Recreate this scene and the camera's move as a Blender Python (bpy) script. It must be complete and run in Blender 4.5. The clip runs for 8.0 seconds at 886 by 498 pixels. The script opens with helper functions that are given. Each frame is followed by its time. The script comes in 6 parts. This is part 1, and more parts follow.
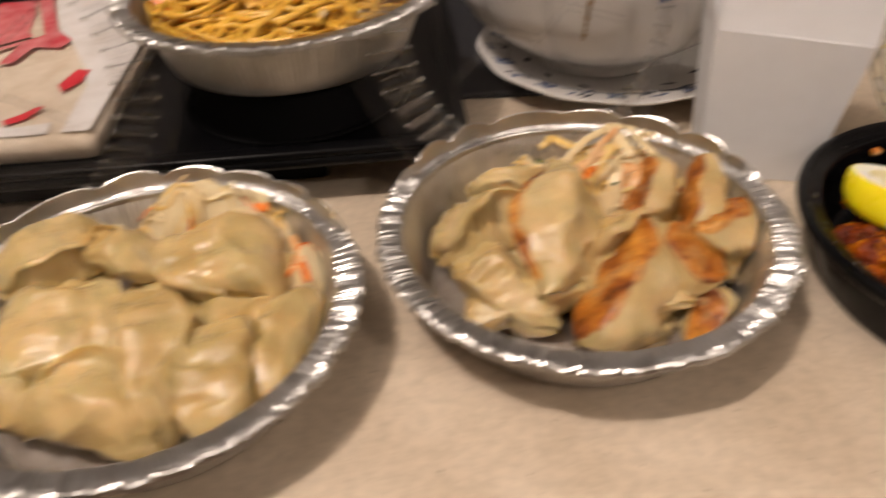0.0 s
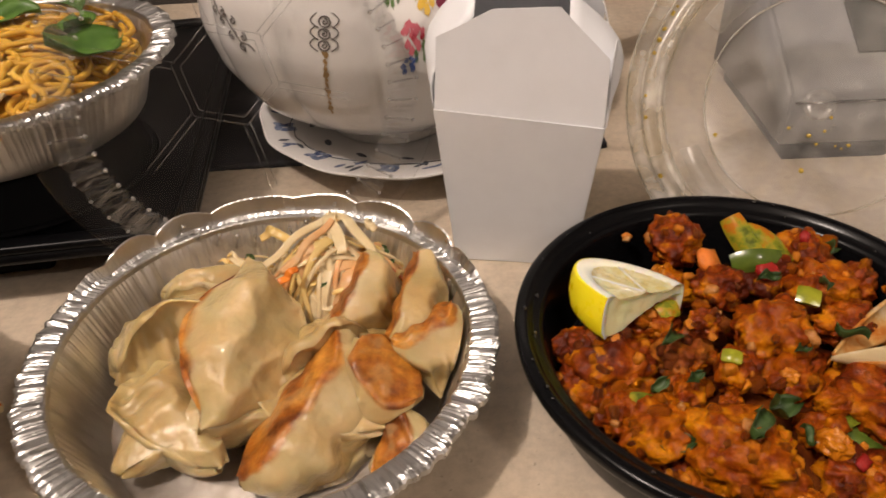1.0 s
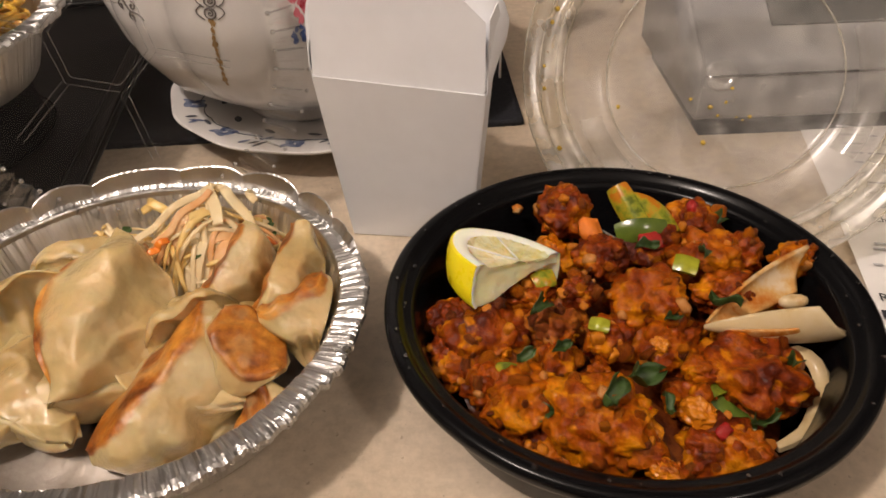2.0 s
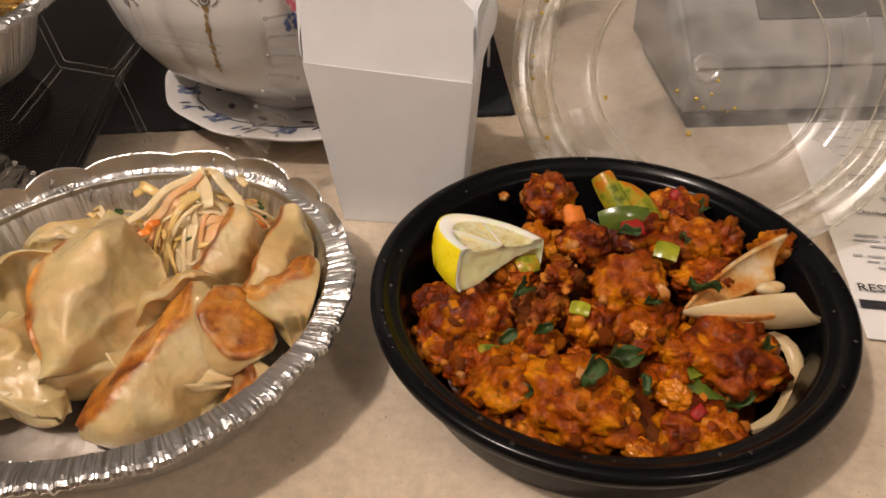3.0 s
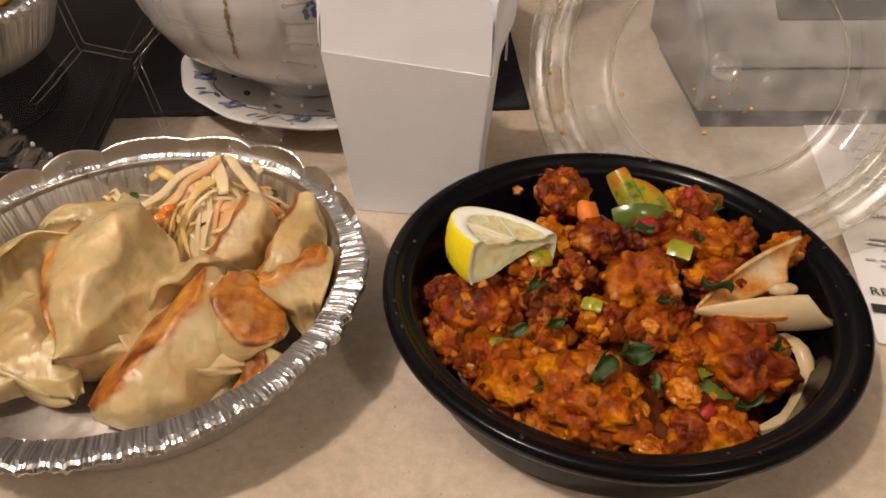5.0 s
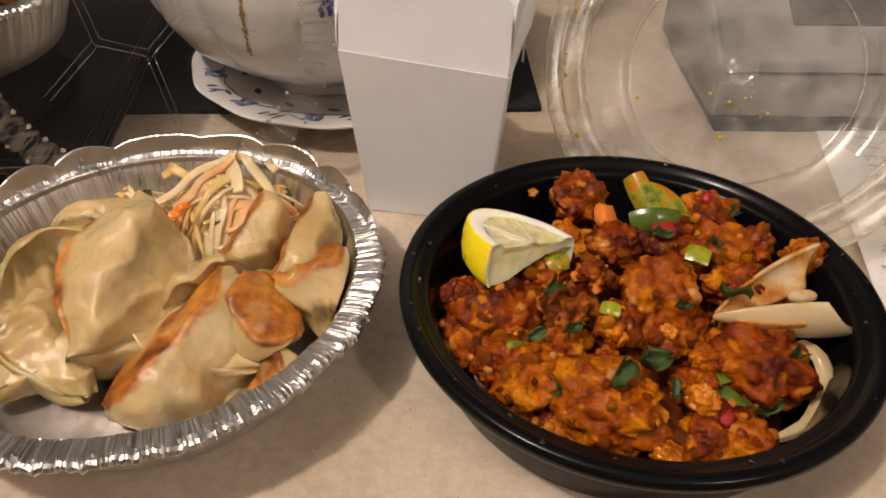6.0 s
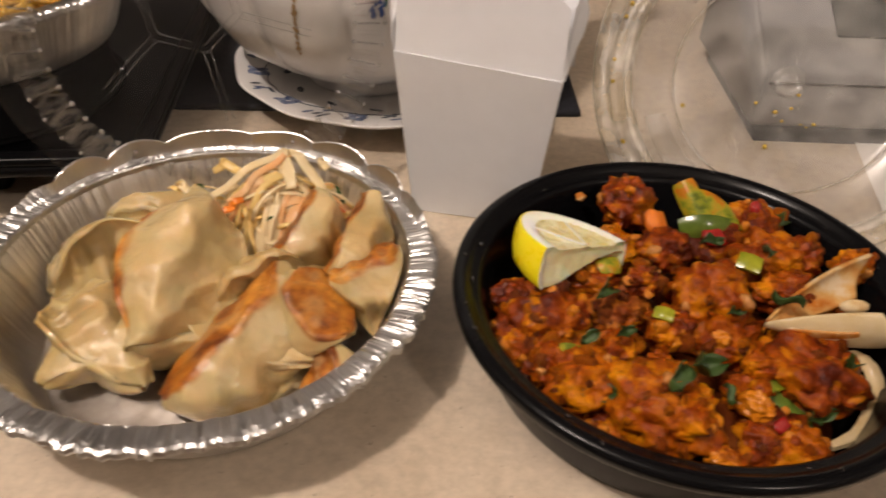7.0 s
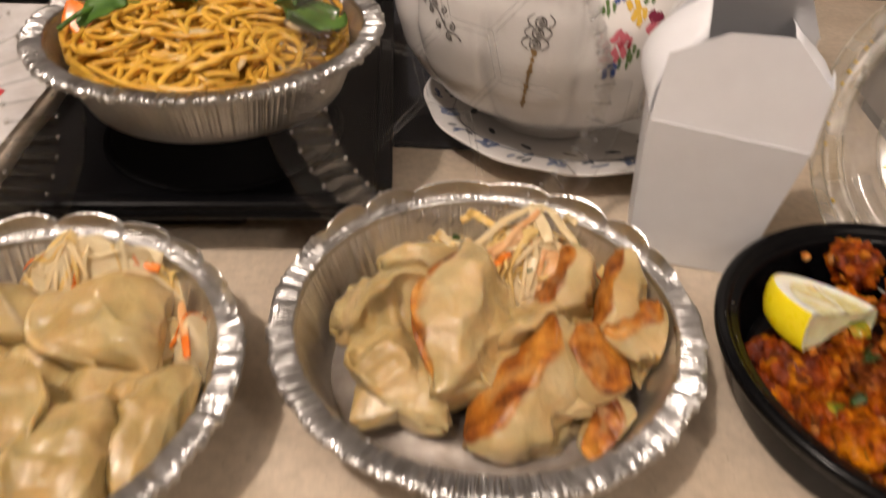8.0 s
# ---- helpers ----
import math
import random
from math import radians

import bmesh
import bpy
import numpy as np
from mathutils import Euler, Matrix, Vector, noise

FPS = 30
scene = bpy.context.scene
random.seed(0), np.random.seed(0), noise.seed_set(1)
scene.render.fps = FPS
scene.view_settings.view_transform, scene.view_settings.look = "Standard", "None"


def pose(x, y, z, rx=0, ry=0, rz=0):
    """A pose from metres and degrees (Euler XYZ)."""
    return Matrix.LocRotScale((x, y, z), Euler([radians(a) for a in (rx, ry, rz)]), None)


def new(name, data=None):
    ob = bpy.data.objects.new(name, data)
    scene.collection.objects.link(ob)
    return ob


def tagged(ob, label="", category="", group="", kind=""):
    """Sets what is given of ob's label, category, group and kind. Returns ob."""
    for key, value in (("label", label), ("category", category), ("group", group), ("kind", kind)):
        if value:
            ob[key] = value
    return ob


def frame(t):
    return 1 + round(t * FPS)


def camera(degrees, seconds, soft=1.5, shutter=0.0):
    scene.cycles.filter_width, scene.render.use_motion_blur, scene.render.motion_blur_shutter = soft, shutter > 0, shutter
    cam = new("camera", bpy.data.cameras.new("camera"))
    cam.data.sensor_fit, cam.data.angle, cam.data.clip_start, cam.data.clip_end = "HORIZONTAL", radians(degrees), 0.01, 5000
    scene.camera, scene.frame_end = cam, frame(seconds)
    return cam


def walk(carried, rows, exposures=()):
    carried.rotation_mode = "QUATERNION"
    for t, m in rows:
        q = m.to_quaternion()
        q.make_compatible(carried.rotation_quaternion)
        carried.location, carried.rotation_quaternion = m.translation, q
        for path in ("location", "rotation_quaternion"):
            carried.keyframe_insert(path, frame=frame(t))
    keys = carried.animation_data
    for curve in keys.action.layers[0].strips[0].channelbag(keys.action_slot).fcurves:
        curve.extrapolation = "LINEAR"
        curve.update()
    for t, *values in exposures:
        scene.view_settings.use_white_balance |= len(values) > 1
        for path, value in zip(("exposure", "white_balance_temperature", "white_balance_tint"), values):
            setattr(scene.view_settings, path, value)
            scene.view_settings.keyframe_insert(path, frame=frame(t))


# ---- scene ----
cam = camera(61.59, 8.0, soft=1.6, shutter=0.5)
ROWS = [
    (0.0, -0.0000, 0.0000, 0.2433, 51.20, 2.46, -0.08),
    (0.2, 0.0420, 0.0070, 0.2410, 52.37, 2.22, -1.02),
    (0.5, 0.0912, 0.0262, 0.2437, 52.11, 2.34, -1.72),
    (0.7, 0.1110, 0.0380, 0.2420, 52.30, 2.14, -2.27),
    (1.0, 0.1253, 0.0545, 0.2436, 52.51, 2.27, -2.67),
    (1.5, 0.1450, 0.0566, 0.2341, 52.50, 2.17, -3.08),
    (2.0, 0.1725, 0.0523, 0.2275, 52.23, 1.94, -3.36),
    (3.5, 0.1770, 0.0443, 0.2277, 51.71, 0.96, -2.68),
    (4.0, 0.1747, 0.0453, 0.2286, 51.55, 0.68, -2.20),
    (5.5, 0.1734, 0.0443, 0.2275, 51.25, 0.07, -1.60),
    (6.0, 0.1664, 0.0468, 0.2273, 51.27, -0.35, -1.40),
    (6.5, 0.1641, 0.0487, 0.2265, 51.37, -0.74, -0.88),
    (7.0, 0.1479, 0.0440, 0.2278, 51.52, -1.22, -0.01),
    (7.2, 0.1250, 0.0390, 0.2320, 51.40, -1.64, -0.01),
    (7.5, 0.0807, 0.0201, 0.2417, 51.43, -1.78, 0.87),
    (7.8, 0.0400, 0.0140, 0.2460, 52.14, -2.05, 1.34),
    (8.0, 0.0362, 0.0390, 0.2624, 50.92, -2.06, 1.94),
]
walk(cam, [(t, pose(x, y, z, rx, ry, rz)) for t, x, y, z, rx, ry, rz in ROWS], exposures=[(0.0, 0.0), (8.0, 0.0)])

# ---- light ----
world = bpy.data.worlds.new("room_air")
scene.world = world
world.use_nodes = True
world.node_tree.nodes["Background"].inputs[0].default_value = (0.9, 0.8, 0.7, 1)
world.node_tree.nodes["Background"].inputs[1].default_value = 0.02

LAMP = (-0.45, -0.11, 1.37)
bulb = bpy.data.lights.new("ceiling_bulb", "POINT")
bulb.energy, bulb.shadow_soft_size, bulb.color = 49.5, 0.035, (1.0, 0.848, 0.755)
new("ceiling_bulb", bulb).location = LAMP
# second bulb, unseen, added for extra fill and glints
bulb_two = bpy.data.lights.new("added_fill_bulb", "POINT")
bulb_two.energy, bulb_two.shadow_soft_size, bulb_two.color = 23.2, 0.06, (1.0, 0.845, 0.74)
new("added_fill_bulb", bulb_two).location = (1.1, -0.9, 1.38)


# ---- materials ----
def material(name, base=(0.5, 0.5, 0.5), rough=0.5, metal=0.0, spec=0.5, **more):
    m = bpy.data.materials.new(name)
    m.use_nodes = True
    b = m.node_tree.nodes["Principled BSDF"]
    b.inputs["Base Color"].default_value = (*base, 1)
    b.inputs["Roughness"].default_value = rough
    b.inputs["Metallic"].default_value = metal
    b.inputs["Specular IOR Level"].default_value = spec
    for k, v in more.items():
        b.inputs[k.replace("_", " ")].default_value = v
    return m


def node(m, kind, **vals):
    n = m.node_tree.nodes.new(kind)
    for k, v in vals.items():
        n.inputs[k.replace("_", " ")].default_value = v
    return n


def wire(m, a, b):
    m.node_tree.links.new(a, b)


def bsdf(m):
    return m.node_tree.nodes["Principled BSDF"]


def noise_tex(m, scale, detail=4.0, rough=0.55, stretch=None):
    co = m.node_tree.nodes.new("ShaderNodeTexCoord")
    n = node(m, "ShaderNodeTexNoise", Scale=scale, Detail=detail, Roughness=rough)
    if stretch:
        mp = m.node_tree.nodes.new("ShaderNodeMapping")
        mp.inputs["Scale"].default_value = stretch
        wire(m, co.outputs["Object"], mp.inputs["Vector"])
        wire(m, mp.outputs["Vector"], n.inputs["Vector"])
    else:
        wire(m, co.outputs["Object"], n.inputs["Vector"])
    return n.outputs["Fac"]


def ramp(m, fac, stops):
    r = m.node_tree.nodes.new("ShaderNodeValToRGB")
    el = r.color_ramp.elements
    while len(el) < len(stops):
        el.new(0.5)
    for e, (p, c) in zip(el, stops):
        e.position, e.color = p, (*c, 1) if len(c) == 3 else c
    wire(m, fac, r.inputs["Fac"])
    return r.outputs["Color"]


def grey(v):
    return (v, v, v)


def mix(m, fac, a, b, blend="MIX"):
    x = m.node_tree.nodes.new("ShaderNodeMix")
    x.data_type, x.blend_type = "RGBA", blend
    for i, v in ((0, fac), (6, a), (7, b)):
        if isinstance(v, (int, float)):
            x.inputs[i].default_value = v
        elif isinstance(v, tuple):
            x.inputs[i].default_value = (*v, 1)
        else:
            wire(m, v, x.inputs[i])
    return x.outputs[2]


def bump(m, fac, dist, strength=1.0):
    b = node(m, "ShaderNodeBump", Strength=strength, Distance=dist)
    wire(m, fac, b.inputs["Height"])
    last = bsdf(m).inputs["Normal"]
    if last.is_linked:
        wire(m, last.links[0].from_socket, b.inputs["Normal"])
    wire(m, b.outputs["Normal"], last)


def colour(m, socket):
    wire(m, socket, bsdf(m).inputs["Base Color"])


def roughen(m, fac, lo, hi):
    r = node(m, "ShaderNodeMapRange")
    r.inputs["To Min"].default_value, r.inputs["To Max"].default_value = lo, hi
    wire(m, fac, r.inputs["Value"])
    wire(m, r.outputs[0], bsdf(m).inputs["Roughness"])


def attribute(m, name):
    a = m.node_tree.nodes.new("ShaderNodeAttribute")
    a.attribute_name = name
    return a.outputs["Fac"]


# counter: beige stone-look laminate, cloudy, with fine dark specks
counter_mat = material("beige_laminate", rough=0.42)
cloud = ramp(counter_mat, noise_tex(counter_mat, 18, 6, 0.65), [(0.30, (0.46, 0.375, 0.275)), (0.5, (0.545, 0.455, 0.345)), (0.72, (0.62, 0.53, 0.415))])
fine = ramp(counter_mat, noise_tex(counter_mat, 190, 5, 0.65), [(0.35, grey(0.86)), (0.62, grey(1.06))])
specks = ramp(counter_mat, noise_tex(counter_mat, 330, 2, 0.5), [(0.25, grey(0.66)), (0.31, grey(1.0))])
colour(counter_mat, mix(counter_mat, 1.0, mix(counter_mat, 1.0, cloud, fine, "MULTIPLY"), specks, "MULTIPLY"))
roughen(counter_mat, noise_tex(counter_mat, 60, 3), 0.33, 0.52)
bump(counter_mat, noise_tex(counter_mat, 400, 2), 0.0003, 0.25)

wall_mat = material("cream_paint", (0.50, 0.46, 0.41), 0.7)
colour(wall_mat, ramp(wall_mat, noise_tex(wall_mat, 3, 4), [(0.3, (0.44, 0.40, 0.35)), (0.7, (0.52, 0.48, 0.43))]))
ceiling_mat = material("white_ceiling_paint", (0.70, 0.67, 0.63), 0.8)
colour(ceiling_mat, ramp(ceiling_mat, noise_tex(ceiling_mat, 3, 4), [(0.3, (0.66, 0.63, 0.59)), (0.7, (0.73, 0.70, 0.66))]))
splash_mat = material("dark_brown_backsplash", (0.035, 0.028, 0.024), 0.4)
colour(splash_mat, ramp(splash_mat, noise_tex(splash_mat, 9, 5), [(0.3, (0.022, 0.018, 0.016)), (0.7, (0.055, 0.043, 0.036))]))
floor_mat = material("brown_floor", (0.22, 0.15, 0.10), 0.5)
colour(floor_mat, ramp(floor_mat, noise_tex(floor_mat, 5, 5), [(0.3, (0.17, 0.11, 0.07)), (0.7, (0.26, 0.18, 0.12))]))
cabinet_mat = material("dark_wood", (0.12, 0.07, 0.045), 0.45)
colour(cabinet_mat, ramp(cabinet_mat, noise_tex(cabinet_mat, 4, 5, 0.6, (1, 1, 8)), [(0.3, (0.08, 0.045, 0.03)), (0.7, (0.16, 0.095, 0.06))]))

# foil: bright aluminium, brushed, crumpled
foil_mat = material("aluminium_foil", (0.86, 0.85, 0.84), 0.24, 1.0)
colour(foil_mat, ramp(foil_mat, noise_tex(foil_mat, 45, 4), [(0.3, (0.48, 0.475, 0.465)), (0.7, (0.69, 0.685, 0.67))]))
roughen(foil_mat, noise_tex(foil_mat, 130, 4), 0.22, 0.40)
bump(foil_mat, noise_tex(foil_mat, 420, 3, 0.6, (1, 1, 0.07)), 0.0012, 0.28)
bump(foil_mat, noise_tex(foil_mat, 240, 3), 0.0006, 0.25)

# rougher foil for pan walls, coloured lighter in place of pale reflections
wall_foil = material("dull_lightened_foil", (0.75, 0.74, 0.72), 0.5, 1.0)
colour(wall_foil, ramp(wall_foil, noise_tex(wall_foil, 50, 4), [(0.3, (0.60, 0.585, 0.56)), (0.7, (0.80, 0.785, 0.755))]))
roughen(wall_foil, noise_tex(wall_foil, 120, 4), 0.34, 0.56)
bump(wall_foil, noise_tex(wall_foil, 420, 3, 0.6, (1, 1, 0.07)), 0.0012, 0.28)

greasy_foil = material("greasy_aluminium_foil", (0.55, 0.53, 0.50), 0.5, 0.85)
colour(greasy_foil, ramp(greasy_foil, noise_tex(greasy_foil, 40, 4), [(0.34, (0.27, 0.235, 0.20)), (0.62, (0.46, 0.42, 0.375))]))
roughen(greasy_foil, noise_tex(greasy_foil, 60, 4), 0.36, 0.62)
bump(greasy_foil, noise_tex(greasy_foil, 90, 4), 0.0016, 0.4)

black_plastic = material("black_polypropylene", (0.0035, 0.0035, 0.004), 0.18, spec=0.17)
roughen(black_plastic, noise_tex(black_plastic, 55, 4), 0.14, 0.26)
bump(black_plastic, noise_tex(black_plastic, 900, 2), 0.00015, 0.2)
black_tray_mat = material("black_satin_plastic", (0.003, 0.003, 0.0035), 0.32, spec=0.13)
roughen(black_tray_mat, noise_tex(black_tray_mat, 30, 4), 0.24, 0.38)

matte_black = material("matte_black_plastic", (0.0025, 0.0025, 0.003), 0.7, spec=0.08)
carton_mat = material("white_coated_card", (0.80, 0.785, 0.765), 0.46)
colour(carton_mat, ramp(carton_mat, noise_tex(carton_mat, 60, 5), [(0.3, (0.80, 0.815, 0.84)), (0.7, (0.84, 0.858, 0.885))]))
bump(carton_mat, noise_tex(carton_mat, 500, 3), 0.0002, 0.12)
wire_mat = material("steel_wire", (0.7, 0.7, 0.7), 0.3, 1.0)


def clear_plastic(name, tint, rough, sheen=0.10, haze=0.0):
    """Thin clear sheet: mostly see-through, with a glossy skin and a little haze."""
    m = bpy.data.materials.new(name)
    m.use_nodes = True
    nt = m.node_tree
    nt.nodes.remove(nt.nodes["Principled BSDF"])
    out = nt.nodes["Material Output"]
    tr, gl, df = (nt.nodes.new("ShaderNodeBsdf" + k) for k in ("Transparent", "Glossy", "Diffuse"))
    tr.inputs["Color"].default_value = (*tint, 1)
    gl.inputs["Roughness"].default_value = rough
    df.inputs["Color"].default_value = (0.8, 0.77, 0.72, 1)
    fr = nt.nodes.new("ShaderNodeLayerWeight")
    fr.inputs["Blend"].default_value = 0.35
    rg = nt.nodes.new("ShaderNodeMapRange")
    rg.inputs["To Min"].default_value, rg.inputs["To Max"].default_value = sheen * 0.5, min(1.0, sheen * 6)
    nt.links.new(fr.outputs["Facing"], rg.inputs["Value"])
    co = nt.nodes.new("ShaderNodeTexCoord")
    nz = nt.nodes.new("ShaderNodeTexNoise")
    nz.inputs["Scale"].default_value = 70
    nt.links.new(co.outputs["Object"], nz.inputs["Vector"])
    hz = nt.nodes.new("ShaderNodeMapRange")
    hz.inputs["From Min"].default_value, hz.inputs["From Max"].default_value = 0.35, 0.75
    hz.inputs["To Min"].default_value, hz.inputs["To Max"].default_value = haze * 0.5, haze * 1.6
    nt.links.new(nz.outputs["Fac"], hz.inputs["Value"])
    m1, m2 = nt.nodes.new("ShaderNodeMixShader"), nt.nodes.new("ShaderNodeMixShader")
    nt.links.new(hz.outputs[0], m1.inputs[0])
    nt.links.new(tr.outputs[0], m1.inputs[1])
    nt.links.new(df.outputs[0], m1.inputs[2])
    nt.links.new(rg.outputs[0], m2.inputs[0])
    nt.links.new(m1.outputs[0], m2.inputs[1])
    nt.links.new(gl.outputs[0], m2.inputs[2])
    nt.links.new(m2.outputs[0], out.inputs[0])
    return m


lid_mat = clear_plastic("clear_lid_plastic", (0.90, 0.895, 0.88), 0.14, 0.08, 0.19)
lid_rim_mat = clear_plastic("clear_lid_rim_plastic", (0.86, 0.83, 0.72), 0.20, 0.06, 0.32)
dome_wall_mat = clear_plastic("clear_fluted_plastic", (0.90, 0.90, 0.90), 0.10, 0.07, 0.02)
dome_mat = clear_plastic("clear_dome_plastic", (0.94, 0.94, 0.94), 0.08, 0.045, 0.004)
dome_ridge = clear_plastic("clear_line_plastic", (0.93, 0.93, 0.93), 0.12, 0.07, 0.03)
dome_glint = clear_plastic("glint_bead_plastic", (0.97, 0.97, 0.97), 0.10, 0.7, 0.0)

porcelain = material("white_porcelain", (0.80, 0.78, 0.75), 0.12)
colour(porcelain, ramp(porcelain, noise_tex(porcelain, 12, 3), [(0.3, (0.77, 0.75, 0.72)), (0.7, (0.82, 0.80, 0.77))]))
grey_plastic = material("pale_grey_plastic", (0.40, 0.40, 0.41), 0.45)
colour(grey_plastic, ramp(grey_plastic, noise_tex(grey_plastic, 40, 4), [(0.3, (0.20, 0.20, 0.21)), (0.7, (0.25, 0.25, 0.26))]))
screen_mat = material("dark_screen", (0.05, 0.055, 0.055), 0.2)
paper_mat = material("receipt_paper", (0.80, 0.78, 0.75), 0.6)
bump(paper_mat, noise_tex(paper_mat, 40, 3), 0.001, 0.3)
ink_mat = material("black_ink", (0.03, 0.03, 0.035), 0.6)
faint_ink = material("faint_grey_ink", (0.42, 0.42, 0.43), 0.6)
red_print = material("red_print", (0.62, 0.035, 0.05), 0.4)
knit_mat = material("navy_knit", (0.012, 0.014, 0.022), 0.85)
colour(knit_mat, ramp(knit_mat, noise_tex(knit_mat, 500, 2), [(0.35, (0.003, 0.0035, 0.006)), (0.7, (0.014, 0.015, 0.022))]))


# ---- mesh helpers ----
def part(name, bm, mat, parent=None, label="", smooth=True, m=None):
    """Links a bmesh as one mesh object, under a thing or a part where one is given."""
    if isinstance(bm, bpy.types.Mesh):
        me = bm
    else:
        me = bpy.data.meshes.new(name)
        bm.to_mesh(me)
        bm.free()
    if mat and not me.materials:
        for x in mat if isinstance(mat, (list, tuple)) else (mat,):
            me.materials.append(x)
    if smooth:
        me.shade_smooth()
    ob = new(name, me)
    if parent:
        ob.parent = parent
    if m is not None:
        ob.matrix_basis = m
    return tagged(ob, label)


def thing(name, m, label, category, group=""):
    e = new(name)
    e.empty_display_size = 0.01
    e.matrix_basis = m
    return tagged(e, label, category, group)


def box(x0, x1, y0, y1, z0, z1, bevel=0.0, seg=2):
    bm = bmesh.new()
    bmesh.ops.create_cube(bm, size=1)
    for v in bm.verts:
        v.co = Vector((x0 if v.co.x < 0 else x1, y0 if v.co.y < 0 else y1, z0 if v.co.z < 0 else z1))
    if bevel:
        bmesh.ops.bevel(bm, geom=bm.edges[:], offset=bevel, segments=seg, affect="EDGES", profile=0.5)
    return bm


def grid_mesh(name, rows, wrap=False, cap=False):
    """A mesh from rows of points, quads between them; wrap joins each row's ends."""
    n, k = len(rows), len(rows[0])
    verts = [tuple(p) for r in rows for p in r]
    faces = []
    for i in range(n - 1):
        for j in range(k if wrap else k - 1):
            a, b = i * k + j, i * k + (j + 1) % k
            faces.append((a, b, b + k, a + k))
    if cap:
        faces.append(tuple(range(k))[::-1])
        faces.append(tuple((n - 1) * k + j for j in range(k)))
    if cap:
        # turn closed shapes right side out
        V = np.array(verts)
        c = V.mean(axis=0)
        q = np.array([f[:4] for f in faces[:-2]])
        n = np.cross(V[q[:, 1]] - V[q[:, 0]], V[q[:, 2]] - V[q[:, 0]])
        if (n * (V[q[:, 0]] - c)).sum() < 0:
            faces = [f[::-1] for f in faces]
    me = bpy.data.meshes.new(name)
    me.from_pydata(verts, [], faces)
    me.update()
    return me


def lathe(name, profile, seg=96, shape=None):
    """Turns (r, z) pairs about z. shape(r, z, angle, i) may move each point."""
    rows = []
    for i, (r, z) in enumerate(profile):
        row = []
        for j in range(seg):
            a = 2 * math.pi * j / seg
            rr, zz = shape(r, z, a, i) if shape else (r, z)
            row.append((rr * math.cos(a), rr * math.sin(a), zz))
        rows.append(row)
    return grid_mesh(name, rows, wrap=True)


def tube(name, pts, r, seg=6, taper=None, closed=False):
    """A round strip of mesh along points."""
    pts = [Vector(p) for p in pts]
    rows, n = [], len(pts)
    side = None
    for i, p in enumerate(pts):
        d = (pts[min(i + 1, n - 1)] - pts[max(i - 1, 0)])
        d = d.normalized() if d.length > 1e-9 else Vector((0, 0, 1))
        if side is None:
            side = d.orthogonal().normalized()
        side = (side - d * side.dot(d)).normalized()
        up = d.cross(side)
        q = r * (taper(i / (n - 1)) if taper else 1)
        rows.append([p + q * (math.cos(2 * math.pi * j / seg) * side + math.sin(2 * math.pi * j / seg) * up) for j in range(seg)])
    return grid_mesh(name, rows, wrap=True, cap=True)


def fractal(p, scale, octaves=4):
    return noise.fractal(Vector(p) * scale, 1.0, 2.0, octaves)


# ---- the room ----
# unseen floor, ceiling and side walls, assumed to close the room and bounce light
tagged(part("floor", box(-2.5, 2.5, -2.6, 0.85, -0.96, -0.91), floor_mat, smooth=False), "assumed brown floor below the counter, unseen, closing the room", "floor", kind="structure")
tagged(part("ceiling", box(-2.5, 2.5, -2.6, 0.85, 1.55, 1.6), ceiling_mat, smooth=False), "assumed plain ceiling, unseen, bouncing lamp light", "ceiling", kind="structure")
for nm, b in (("wall_west", (-2.55, -2.5, -2.6, 0.85, -0.91, 1.55)), ("wall_east", (2.5, 2.55, -2.6, 0.85, -0.91, 1.55)), ("wall_south", (-2.5, 2.5, -2.65, -2.6, -0.91, 1.55))):
    tagged(part(nm, box(*b), wall_mat, smooth=False), "assumed plain cream wall, unseen, bouncing lamp light", "wall", kind="structure")
tagged(part("wall_north", box(-2.5, 2.5, 0.80, 0.85, -0.91, 1.55), splash_mat, smooth=False), "dark brown wall behind the counter", "wall", kind="structure")
tagged(part("counter", box(-2.2, 2.2, 0.150, 0.80, -0.038, 0.0, 0.006, 3), counter_mat, smooth=False), "beige speckled stone-look laminate counter top", "counter", kind="structure")
tagged(part("cabinet_base", box(-2.2, 2.2, 0.185, 0.79, -0.91, -0.040), cabinet_mat, smooth=False), "dark wood cabinet front under the counter", "cabinet", kind="structure")


